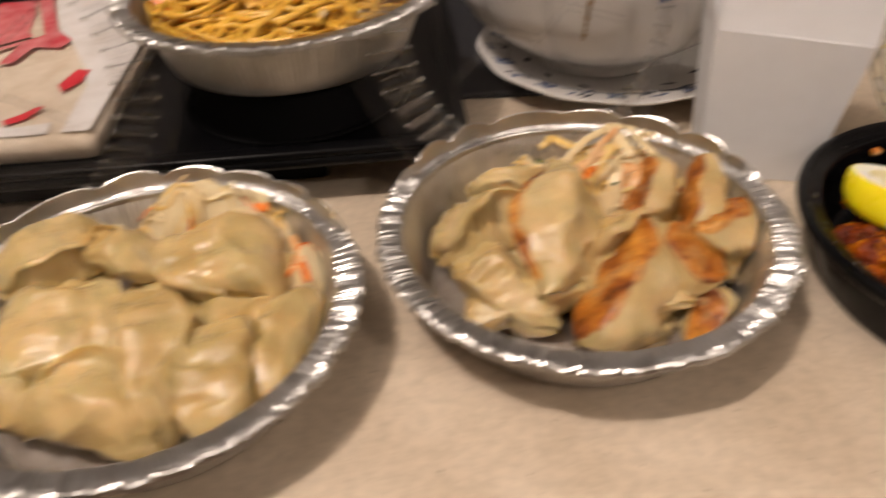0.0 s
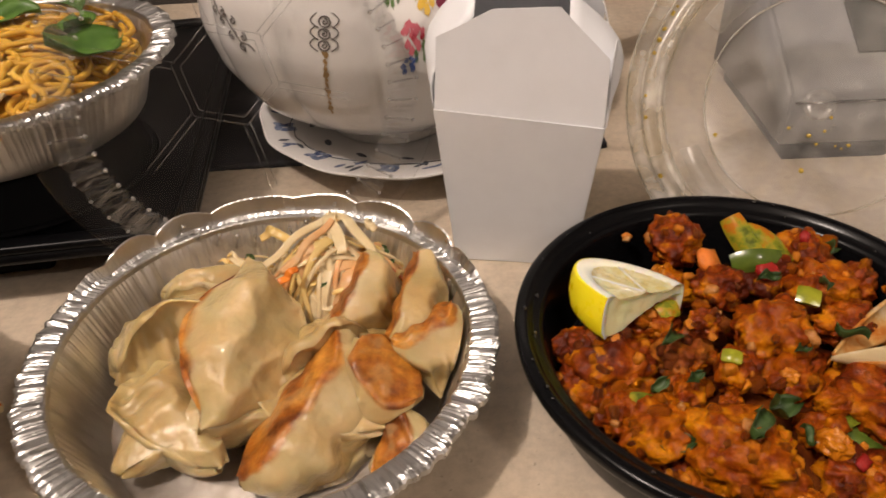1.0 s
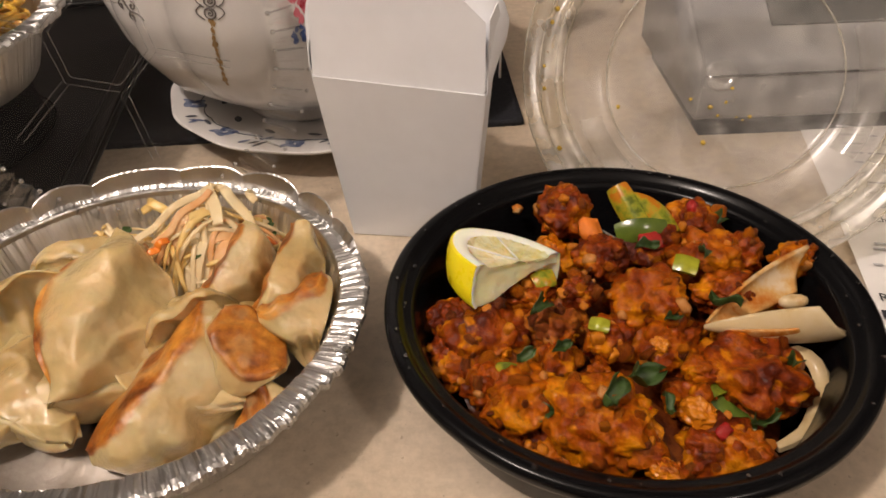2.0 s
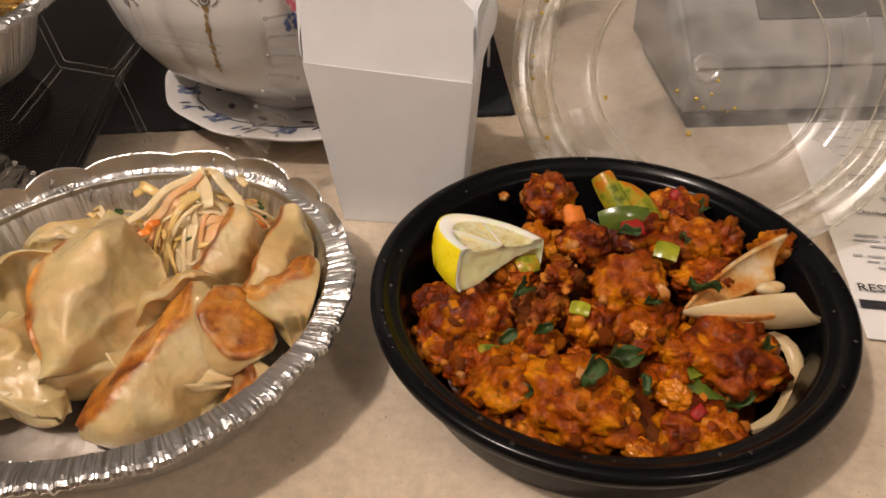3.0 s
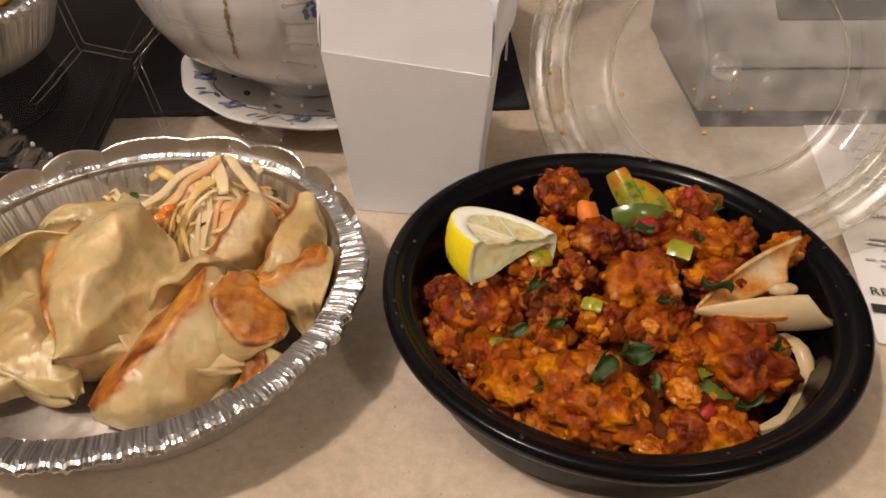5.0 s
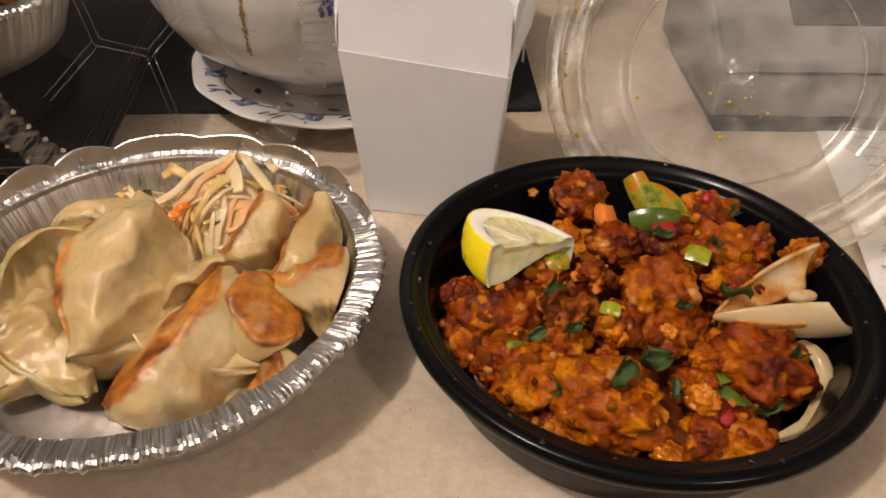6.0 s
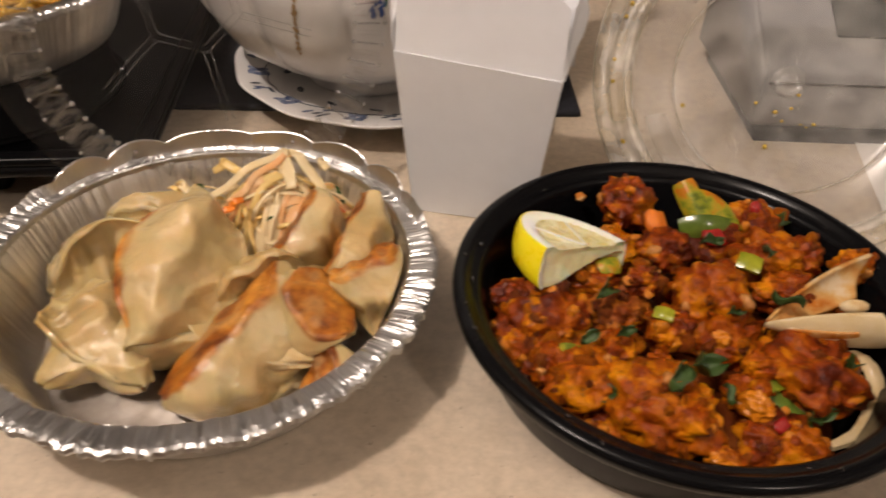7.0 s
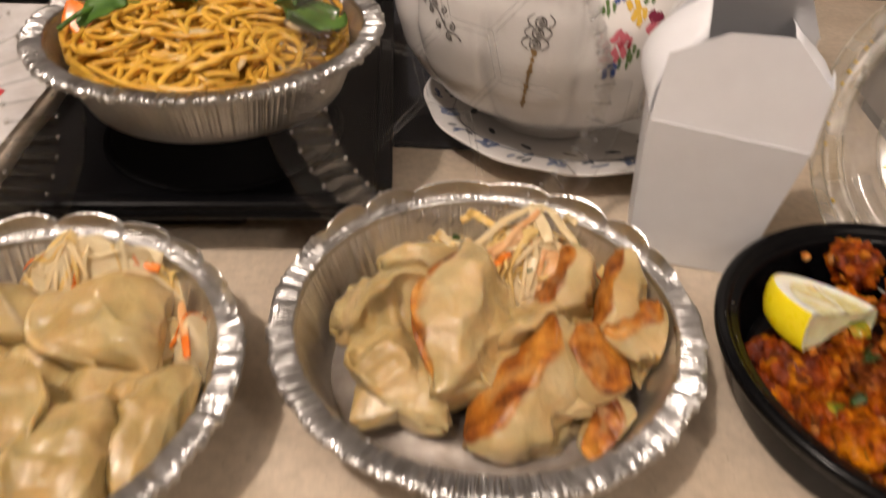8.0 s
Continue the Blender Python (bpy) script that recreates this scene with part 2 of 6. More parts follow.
# ---- foil pans ----
def foil_pan(name, cx, cy, z0, label, back, seed, turn=0.0):
    """Round foil pan. back: (middle angle, half width) of the stretch whose flange stands up in waves; elsewhere it is crimped flat."""
    e = thing(name, pose(cx, cy, z0, 0, 0, turn), label, "foil pan", "foil pans of takeaway food")
    rs = np.random.RandomState(seed)
    SEG = 900
    k1, k2, k3, k4 = (rs.rand(SEG) for _ in range(4))
    soft = lambda a: (a + np.roll(a, 1) + np.roll(a, -1)) / 3
    k2, k4 = soft(soft(k2)), soft(soft(soft(soft(k4))))
    kb, kc = (soft(np.repeat(rs.rand(SEG // 6), 6)) for _ in range(2))
    # sharp radial folds of uneven width all round the rim
    fold, n, hi = np.zeros(SEG), 0, 1
    while n < SEG:
        w = rs.randint(2, 5)
        fold[n:n + w] = np.linspace(-hi, hi, w)[:max(0, SEG - n)] * (0.35 + 0.65 * rs.rand())
        n, hi = n + w, -hi
    crease = np.where(rs.rand(SEG) < 0.5, rs.rand(SEG), 0.25)

    def up(a):
        d = abs((a - radians(back[0]) + math.pi) % (2 * math.pi) - math.pi)
        return max(0.0, min(1.0, (radians(back[1]) - d) / radians(22) + 0.5))

    # bottom disc with ring emboss and wall, one mesh
    prof = [(0.0004, 0.0010), (0.020, 0.0010), (0.036, 0.0012), (0.038, 0.0022), (0.050, 0.0022), (0.052, 0.0010), (0.066, 0.0008), (0.0695, 0.0014), (0.0712, 0.0035),
            (0.0735, 0.010), (0.0762, 0.018), (0.0790, 0.026), (0.0812, 0.0325), (0.0822, 0.0345)]

    def wall(r, z, a, i):
        j = int(round(a / (2 * math.pi) * SEG)) % SEG
        h = min(1.0, max(0.0, (z - 0.002) / 0.02))
        r += h * (0.0016 * (crease[j] - 0.35) + 0.0022 * (k4[j] - 0.5))
        return r, z

    part("pan_floor", lathe("pan_floor", prof[:8], 180, lambda r, z, a, i: (r, z + 0.0006 * fractal((r * math.cos(a), r * math.sin(a), seed), 70, 3) * (i < 7))), greasy_foil, e, "dull greasy foil floor")
    part("pan_wall", lathe("pan_wall", prof[7:], SEG, wall), wall_foil, e)
    # bead and flange
    flat = [(0.0820, 0.0343), (0.0825, 0.0360), (0.0827, 0.0364), (0.0832, 0.0370), (0.0838, 0.0373), (0.0843, 0.0374), (0.0862, 0.0377), (0.0884, 0.0380), (0.0906, 0.0382), (0.0928, 0.0381), (0.0941, 0.0374), (0.0944, 0.0356), (0.0937, 0.0342)]
    tall = [(0.0820, 0.0343), (0.0824, 0.0362), (0.0825, 0.0365), (0.0829, 0.0370), (0.0834, 0.0369), (0.0836, 0.0367), (0.0855, 0.0361), (0.0872, 0.0356), (0.0884, 0.0366), (0.0893, 0.0404), (0.0899, 0.0437), (0.0904, 0.0441), (0.0908, 0.0430)]

    def flange(r, z, a, i):
        j = int(round(a / (2 * math.pi) * SEG)) % SEG
        w = up(a)
        (r0, z0_), (r1, z1) = flat[i], tall[i]
        i = (0, 1, 1, 2, 3, 3, 4, 5, 6, 7, 8, 9, 10)[i]
        t = i / 10.0
        far = min(1.0, max(0.0, t - 0.42) * 2.4)
        s1 = a * 9.0 + seed + 0.5 * math.sin(a * 3 + seed) + 0.2 * math.sin(a * 7 + 2 * seed)
        wave = abs(math.sin(s1)) ** 0.85
        hgt = 0.0038 * (0.35 + 0.85 * (0.5 + 0.5 * math.sin(a * 4.3 + seed * 2.1)))
        lean = math.sin(s1 * 2.0 + 1.1)
        z1 += ((wave - 0.60) * hgt + 0.0001 * fold[j]) * far
        r1 += (wave - 0.5) * 0.0030 * far + 0.0008 * lean * far + 0.00025 * (k2[j] - 0.5) * t
        if 2 < i < 7:
            z1 += 0.0004 * (k1[j] - 0.5)
            z0_ += 0.0006 * (k1[j] - 0.5)
        r0 += (0.0007 * (k1[j] - 0.5) + 0.0022 * (k4[j] - 0.5) + 0.0016 * (kb[j] - 0.5)) * min(1, t * 2)
        z0_ += (0.00042 * fold[j] + 0.0008 * (k2[j] - 0.5) + 0.0014 * (kc[j] - 0.5)) * min(1, max(0, t - 0.15) * 2)
        return r0 + (r1 - r0) * w, z0_ + (z1 - z0_) * w

    part("rim", lathe("rim", flat, SEG, flange), foil_mat, e, "crimped shiny foil rim with wavy upstanding edge", smooth=False)
    return e


foil_pan("foil_pan", -0.1366, 0.2296, 0.0, "round foil pan of steamed dumplings standing on the beige counter", (100, 72), 3)
foil_pan("foil_pan", 0.0554, 0.2752, 0.0, "round foil pan of pan-fried dumplings with wavy rim on the counter", (88, 68), 11)
foil_pan("foil_pan", -0.0978, 0.4256, 0.0632, "round foil pan of noodles raised on a black container", (95, 30), 23)


# ---- black bowl ----
def black_bowl(cx, cy):
    e = thing("bowl", pose(cx, cy, 0), "glossy black plastic takeaway bowl of saucy chicken on the counter", "bowl")
    outer = [(0.0005, 0.0018), (0.050, 0.0018), (0.066, 0.0012), (0.068, 0.0), (0.0748, 0.0), (0.0768, 0.0012), (0.0780, 0.004), (0.0805, 0.020), (0.0818, 0.0285), (0.0824, 0.0300), (0.0862, 0.0318), (0.0905, 0.0325), (0.0917, 0.0315), (0.0922, 0.0325), (0.0925, 0.0345), (0.0922, 0.0362),
             (0.0910, 0.0371), (0.0890, 0.0373), (0.0872, 0.0366), (0.0860, 0.0352), (0.0848, 0.0342), (0.0826, 0.0338), (0.0812, 0.0330), (0.0803, 0.0310), (0.0768, 0.0185), (0.0728, 0.0050), (0.0712, 0.0030), (0.0690, 0.0026), (0.0005, 0.0030)]
    part("bowl_body", lathe("bowl_body", outer, 160), black_plastic, e)
    return e


bowl = black_bowl(0.2482, 0.2641)


# ---- paper pail ----
def sheet(name, pts, thick):
    """A flat card outline given thickness along its normal."""
    bm = bmesh.new()
    vs = [bm.verts.new(p) for p in pts]
    f = bm.faces.new(vs)
    bm.normal_update()
    n = f.normal.copy()
    ext = bmesh.ops.extrude_face_region(bm, geom=[f])
    for v in ext["geom"]:
        if isinstance(v, bmesh.types.BMVert):
            v.co += n * thick
    bmesh.ops.recalc_face_normals(bm, faces=bm.faces)
    return bm


def pail():
    e = thing("paper_pail", pose(0.1375, 0.3635, 0, 0, 0, -11.2), "white folded paper takeaway pail with half-open flaps and wire handle", "takeaway box")
    # local x along the front, y to the back; the bottom's front left corner is the origin
    wb, db, wt, dt, h = 0.060, 0.046, 0.0745, 0.064, 0.0898
    B = [Vector(p) for p in ((0, 0, 0.0006), (wb, 0, 0.0006), (wb, db, 0.0006), (0, db, 0.0006))]
    ox, oy = -(wt - wb) / 2 + 0.0012, -0.0115
    T = [Vector(p) for p in ((ox, oy, h + 0.0030), (ox + wt, oy, h - 0.0036), (ox + wt, oy + dt, h), (ox, oy + dt, h + 0.002))]
    part("carton_bottom", sheet("b", B, 0.0005), carton_mat, e, smooth=False)
    for nm, i, j in (("front_panel", 0, 1), ("side_panel", 1, 2), ("back_panel", 2, 3), ("side_panel", 3, 0)):
        part(nm, sheet(nm, [B[i], B[j], T[j], T[i]], 0.0005), carton_mat, e, smooth=False)
    # front flap, corners cut off, leaning back a little
    fl = []
    for u, v in ((0, 0), (1, 0), (1.0, 0.0305), (0.71, 0.0500), (0.345, 0.0465), (0.025, 0.0325)):
        p = T[0].lerp(T[1], u)
        fl.append(p + Vector((0, 0.05 * v + 0.0003, 0.998 * v)))
    part("front_flap", sheet("front_flap", fl, -0.0005), carton_mat, e, smooth=False)
    # back flap folded forward over the mouth
    bk = []
    for u, v in ((0, 0), (1, 0), (0.97, 0.040), (0.80, 0.066), (0.20, 0.068), (0.03, 0.040)):
        p = T[3].lerp(T[2], u)
        bk.append(p + Vector((0, -0.50 * v, 0.87 * v)))
    part("back_flap", sheet("back_flap", bk, 0.0005), carton_mat, e, smooth=False)

    # side flaps, bowed gussets
    def gusset(nm, a, b, out, lift):
        rows = []
        for i in range(9):
            v = i / 8
            row = []
            for j in range(13):
                u = j / 12
                p = a.lerp(b, u * (1 - 0.25 * v) + 0.125 * v)
                bulge = math.sin(math.pi * u) * math.sin(math.pi * min(1, v * 1.15)) * 0.008
                row.append(p + Vector((out * (bulge + 0.003 * math.sin(v * 2.6)) - out * 0.019 * v * v, 0, lift * v * (1 - 0.25 * (2 * u - 1) ** 2))))
            rows.append(row)
        me = grid_mesh(nm, rows)
        ob = part(nm, me, carton_mat, e)
        s = ob.modifiers.new("card", "SOLIDIFY")
        s.thickness = 0.0005

    gusset("side_flap", T[1], T[2], 1, 0.046)
    gusset("side_flap", T[0], T[3], -1, 0.052)
    # corner folds that stand up beside the front flap
    part("corner_fold", sheet("cf", [T[1] + Vector((0.0006, 0.0005, 0)), T[1] + Vector((0.0055, 0.030, 0.012)), T[1] + Vector((0.003, 0.022, 0.032)), T[1] + Vector((0.001, 0.006, 0.030))], 0.0004), carton_mat, e, smooth=False)
    # wire handle resting back
    hw = []
    for i in range(41):
        a = math.pi * i / 40
        hw.append((ox + wt / 2 - (wt / 2 + 0.0035) * math.copysign(abs(math.cos(a)) ** 0.55, math.cos(a)), oy + dt * 0.55 + 0.028 * math.sin(a), h - 0.012 + 0.062 * math.sin(a) ** 0.8))
    part("handle", tube("handle", hw, 0.0006, 6), wire_mat, e, "thin steel wire handle")
    return e


pail()


# ---- clear lids ----
def aim(n, spin=0.0):
    """A turn that takes z to n."""
    return Vector(n).to_track_quat("Z", "Y").to_matrix().to_4x4() @ pose(0, 0, 0, 0, 0, spin)


def bowl_lid():
    c, n = Vector((0.3262, 0.3905, 0.0640)), Vector((-0.266, -0.786, 0.558)).normalized()
    e = thing("clear_lid", Matrix.Translation(c) @ aim(n), "clear round plastic bowl lid spattered with sauce, leaning", "lid")
    prof = [(0.0004, 0.0), (0.030, 0.0), (0.0545, 0.0), (0.0556, 0.0006), (0.0566, 0.0022), (0.0590, 0.0030), (0.0660, 0.0065), (0.0740, 0.0125), (0.0765, 0.0155), (0.0775, 0.0190), (0.0785, 0.0215), (0.0800, 0.0222), (0.0815, 0.0215), (0.0830, 0.0195), (0.0850, 0.0195), (0.0868, 0.0205), (0.0880, 0.0235), (0.0900, 0.0250), (0.0925, 0.0255), (0.0940, 0.0268), (0.0948, 0.0292), (0.0955, 0.0296)]
    part("lid_shell", lathe("lid_shell", prof[:9], 144), lid_mat, e)
    part("lid_rim", lathe("lid_rim", prof[8:], 144, lambda r, z, a, i: (r, z + (0.0012 * (math.sin(a * 9) > 0.6) if 3 <= i <= 5 else 0))), lid_rim_mat, e, "stepped clear snap-on rim, smeared with sauce")
    nub = [(0.0003, 0.0024), (0.0022, 0.0022), (0.0030, 0.0012), (0.0052, 0.0010), (0.0060, 0.0016), (0.0072, 0.0014), (0.0080, 0.0004)]
    part("nub", lathe("nub", nub, 40), lid_mat, e, "moulded clear centre nub")
    # thin pale rings added along the moulded edges in place of highlight lines
    for r, z in ((0.0561, 0.0016), (0.0770, 0.0170), (0.0805, 0.0222), (0.0880, 0.0235), (0.0953, 0.0294)):
        part("highlight_ring", tube("highlight_ring", [(r * math.cos(a), r * math.sin(a), z) for a in np.linspace(0, 2 * math.pi, 121)], 0.00055, 6), lid_rim_mat, e)
    for a0, a1 in ((100, 150), (205, 250), (330, 385)):
        rows = []
        for r, z in ((0.0612, 0.0046), (0.0618, 0.0058), (0.0716, 0.0118), (0.0722, 0.0114)):
            rows.append([(r * math.cos(radians(a)), r * math.sin(radians(a)), z) for a in np.linspace(a0, a1, 24)])
        part("rib_panel", grid_mesh("rib_panel", rows), lid_mat, e)
    return e


clear_lid = bowl_lid()


# small bead that stands in for one glint on a dome lid
bead_bm = bmesh.new()
bmesh.ops.create_uvsphere(bead_bm, u_segments=12, v_segments=8, radius=0.0016)
glint_bead_mesh = bpy.data.meshes.new("glint_bead")
bead_bm.to_mesh(glint_bead_mesh)
bead_bm.free()


def dome_lid(c, n, spin, label, size=1.0):
    """Clear dome lid for a foil pan: flange, fluted wall, flat face with raised hexagon lines."""
    e = thing("dome_lid", Matrix.Translation(Vector(c)) @ aim(n, spin) @ Matrix.Scale(size, 4), label, "lid", "clear dome lids")
    prof = [(0.0004, 0.0), (0.03, 0.0002), (0.0600, 0.0), (0.0650, -0.0006), (0.0670, -0.0018), (0.0700, -0.0050), (0.0738, -0.0092), (0.0785, -0.0138), (0.0825, -0.0165), (0.0870, -0.0168), (0.0925, -0.0170), (0.0940, -0.0178), (0.0944, -0.0200)]

    def flute(r, z, a, i):
        w = 1.0 if 4 <= i <= 7 else (0.6 if i in (3, 8) else 0.0)
        k = abs(math.sin(a * 26)) ** 0.5 - 0.6
        return r + w * 0.0030 * k, z

    part("dome_face", lathe("dome_face", prof[:4], 312, lambda r, z, a, i: flute(r, z, a, i) if i == 3 else (r, z)), dome_mat, e)
    part("fluted_wall", lathe("fluted_wall", prof[3:9], 624, lambda r, z, a, i: flute(r, z, a, i + 3)), dome_wall_mat, e, "clear fluted wall")
    part("flange", lathe("flange", prof[8:], 416, lambda r, z, a, i: flute(r, z, a, i + 8)), dome_mat, e)

    def ridge(nm, pts):
        part(nm, tube(nm, pts, 0.00028, 5), dome_ridge, e)

    # glossy beads and ridges added in place of the lamp's glints along the flutes
    for k in range(52):
        g = 2 * math.pi * (k + 0.5) / 52
        part("glint_bead", glint_bead_mesh, dome_glint, e, m=pose(0.0656 * math.cos(g), 0.0656 * math.sin(g), -0.0008) @ Matrix.Scale(0.7, 4))
        part("glint_bead", glint_bead_mesh, dome_glint, e, m=pose(0.0826 * math.cos(g), 0.0826 * math.sin(g), -0.0160) @ Matrix.Scale(0.62, 4))
        crest = [(q * math.cos(g), q * math.sin(g), z) for q, z in ((0.0668, -0.0006), (0.0706, -0.0044), (0.0748, -0.0090), (0.0800, -0.0138))]
        part("streak_ridge", tube("streak_ridge", crest, 0.0006, 8, lambda t: 0.35 + 0.65 * math.sin(math.pi * min(1, 0.1 + 0.85 * t))), dome_ridge, e)
    cx, cy = -0.0030, 0.0075
    for R in (0.0188, 0.0222):
        hexa = [Vector((cx + R * math.cos(radians(60 * k + 30)), cy + R * math.sin(radians(60 * k + 30)), 0.0006)) for k in range(6)]
        ridge("hexagon_ridge", hexa + [hexa[0]])
    for k in range(6):
        g = radians(60 * k + 30)
        for off in (-0.0014, 0.0014):
            ridge("spoke_ridge", [(cx + q * math.cos(g) - off * math.sin(g), cy + q * math.sin(g) + off * math.cos(g), 0.0006) for q in (0.0222, 0.035, 0.052)])
    return e


dome_lid((0.0424, 0.3700, 0.0995), (0.273, -0.912, 0.306), 10, "clear fluted plastic dome lid leaning behind the fried dumplings", 1.06)
dome_lid((-0.2310, 0.3190, 0.0905), (0.20, -0.92, 0.335), 0, "clear fluted plastic dome lid standing before the napkin packet")


# ---- teapot and saucer ----
TX, TY = 0.1139, 0.5111


def saucer():
    e = thing("saucer", pose(TX, TY, 0.0062), "white porcelain saucer with blue flower border under the teapot", "saucer")
    prof = [(0.0004, 0.0028), (0.040, 0.0028), (0.055, 0.0050), (0.072, 0.0092), (0.088, 0.0132), (0.0960, 0.0148), (0.0975, 0.0150), (0.0978, 0.0142), (0.0965, 0.0128), (0.085, 0.0098), (0.060, 0.0030), (0.050, 0.0), (0.046, 0.0), (0.0004, 0.0010)]
    part("dish", lathe("dish", prof, 144, lambda r, z, a, i: (r * (1 + 0.008 * (r / 0.0975) ** 4 * math.cos(a * 12)), z)), porcelain, e)
    return e


def pot_radius(z, a=0.0):
    """The teapot's outline: radius at height z over its foot, with soft melon ribs."""
    P = ((0, 0.042), (0.006, 0.043), (0.010, 0.046), (0.020, 0.066), (0.035, 0.086), (0.055, 0.0995), (0.080, 0.1065), (0.105, 0.1060), (0.130, 0.097), (0.150, 0.076), (0.160, 0.056), (0.165, 0.042))
    z = max(0, min(0.1649, z))
    for (z0, r0), (z1, r1) in zip(P, P[1:]):
        if z <= z1:
            t = (z - z0) / (z1 - z0)
            r = r0 + (r1 - r0) * t
            break
    rib = abs(math.sin(a * 6)) ** 0.6 - 0.6
    return r + 0.0048 * rib * min(1, max(0, (z - 0.012) / 0.03)) * min(1, (0.165 - z) / 0.03)


def teapot():
    e = thing("teapot", pose(TX - 0.011, TY + 0.003, 0.0100), "white ribbed porcelain teapot with scroll and flower decoration", "teapot")
    zs = [0, 0.002, 0.006, 0.008] + [0.010 + 0.0052 * i for i in range(30)] + [0.1649]
    rows = []
    for z in zs:
        zz = z
        row = []
        for j in range(192):
            a = 2 * math.pi * j / 192
            r = pot_radius(z, a) if z < 0.1648 else 0.03
            row.append((r * math.cos(a), r * math.sin(a), zz))
        rows.append(row)
    part("pot_body", grid_mesh("pot_body", rows, wrap=True, cap=True), porcelain, e)
    lid = [(0.052, 0.158), (0.050, 0.163), (0.040, 0.172), (0.024, 0.179), (0.010, 0.182), (0.007, 0.186), (0.011, 0.193), (0.009, 0.200), (0.0004, 0.203)]
    part("pot_lid", lathe("pot_lid", lid, 64), porcelain, e)
    # spout and handle, to the sides
    sp = [(0.075, 0.03, 0.05), (0.105, 0.04, 0.075), (0.122, 0.047, 0.110), (0.140, 0.054, 0.145)]
    part("spout", tube("spout", [Vector(sp[0]).lerp(Vector(sp[1]), t) if k == 0 else Vector(sp[k]).lerp(Vector(sp[k + 1]), t) for k in range(3) for t in (0, 0.33, 0.66)] + [sp[3]], 0.018, 20, lambda t: 1.1 - 0.6 * t), porcelain, e)
    return e


saucer()
pot = teapot()

# ---- black tray and the container under the noodle pan ----
tray = thing("black_tray", pose(-0.19, 0.335, 0, 0, 0, 4.7), "black plastic serving tray with raised lip, standing on the counter", "tray")
TB = bmesh.new()
for (x0, x1, y0, y1, z0, z1) in ((-0.36, 0.198, 0.0, 0.30, 0.026, 0.033),):
    TB.free()
    TB = box(x0, x1, y0, y1, z0, z1, 0.003, 3)
part("tray_plate", TB, black_tray_mat, tray)
for b in ((-0.36, 0.198, 0.0, 0.010, 0.0326, 0.0372), (-0.36, 0.198, 0.290, 0.30, 0.0326, 0.0372), (-0.36, -0.350, 0.0102, 0.2898, 0.0326, 0.0372), (0.188, 0.198, 0.0102, 0.2898, 0.0326, 0.0350)):
    part("tray_lip", box(*b, 0.0018, 3), black_tray_mat, tray)
part("tray_foot", box(-0.33, 0.115, 0.030, 0.275, 0.0, 0.0258, 0.003, 2), black_tray_mat, tray)

cont = thing("black_container", pose(-0.0978, 0.4256, 0.0333), "upturned black plastic container under the noodle pan", "container")
part("container_shell", lathe("container_shell", [(0.0660, 0.0), (0.0655, 0.003), (0.0640, 0.0045), (0.0625, 0.026), (0.0605, 0.0288), (0.058, 0.0294), (0.0004, 0.0294)], 96), matte_black, cont)
part("container_rim", lathe("container_rim", [(0.0662, 0.0002), (0.0690, 0.0004), (0.0694, 0.0016), (0.0688, 0.0026), (0.0658, 0.0028)], 96), matte_black, cont)

# ---- grey appliance behind the clear lid ----
unit = thing("desk_unit", pose(0.335, 0.437, 0, 0, 0, -2), "pale grey plastic desk unit with sloped panel and dark screen", "appliance")
bm = bmesh.new()
prof = [(0.004, 0.012), (0.0, 0.016), (0.0, 0.044), (0.004, 0.049), (0.085, 0.096), (0.10, 0.098), (0.13, 0.098), (0.13, 0.012)]
w = 0.26
A = [bm.verts.new((0, y, z)) for y, z in prof]
Bv = [bm.verts.new((w, y, z)) for y, z in prof]
bm.faces.new(A[::-1])
bm.faces.new(Bv)
for i in range(len(prof)):
    j = (i + 1) % len(prof)
    bm.faces.new((A[i], A[j], Bv[j], Bv[i]))
bmesh.ops.recalc_face_normals(bm, faces=bm.faces)
bmesh.ops.bevel(bm, geom=[e for e in bm.edges if abs(e.verts[0].co.x - e.verts[1].co.x) < 1e-6], offset=0.003, segments=3, affect="EDGES")
part("casing", bm, grey_plastic, unit)
part("base", box(0.008, 0.252, 0.006, 0.122, 0.0, 0.0118), black_tray_mat, unit, "dark recessed base")
part("seam_groove", box(0.004, 0.256, -0.0007, 0.003, 0.0404, 0.0420, 0.0003), black_tray_mat, unit, "dark joint line across the casing")
slope = math.degrees(math.atan2(0.047, 0.081))
part("screen", box(0.045, 0.21, 0.022, 0.060, -0.001, 0.0012, 0.0006), screen_mat, unit, "dark grey screen", m=pose(0, 0.004, 0.0494, slope, 0, 0))

# ---- placemat ----
bm = bmesh.new()
NX, NY = 90, 100
rows = []
for j in range(NY + 1):
    row = []
    for i in range(NX + 1):
        x, y = -0.060 + 0.300 * i / NX, 0.468 + 0.312 * j / NY
        z = 0.0042 + 0.0007 * (math.sin(x * 1400) * math.sin(y * 1400)) + 0.0008 * fractal((x, y, 0), 30, 2)
        row.append((x, y, z))
    rows.append(row)
top = grid_mesh("placemat", rows)
pm = tagged(part("placemat", top, knit_mat), "dark navy knitted placemat lying under the saucer", "placemat")
sol = pm.modifiers.new("thickness", "SOLIDIFY")
sol.thickness = 0.004

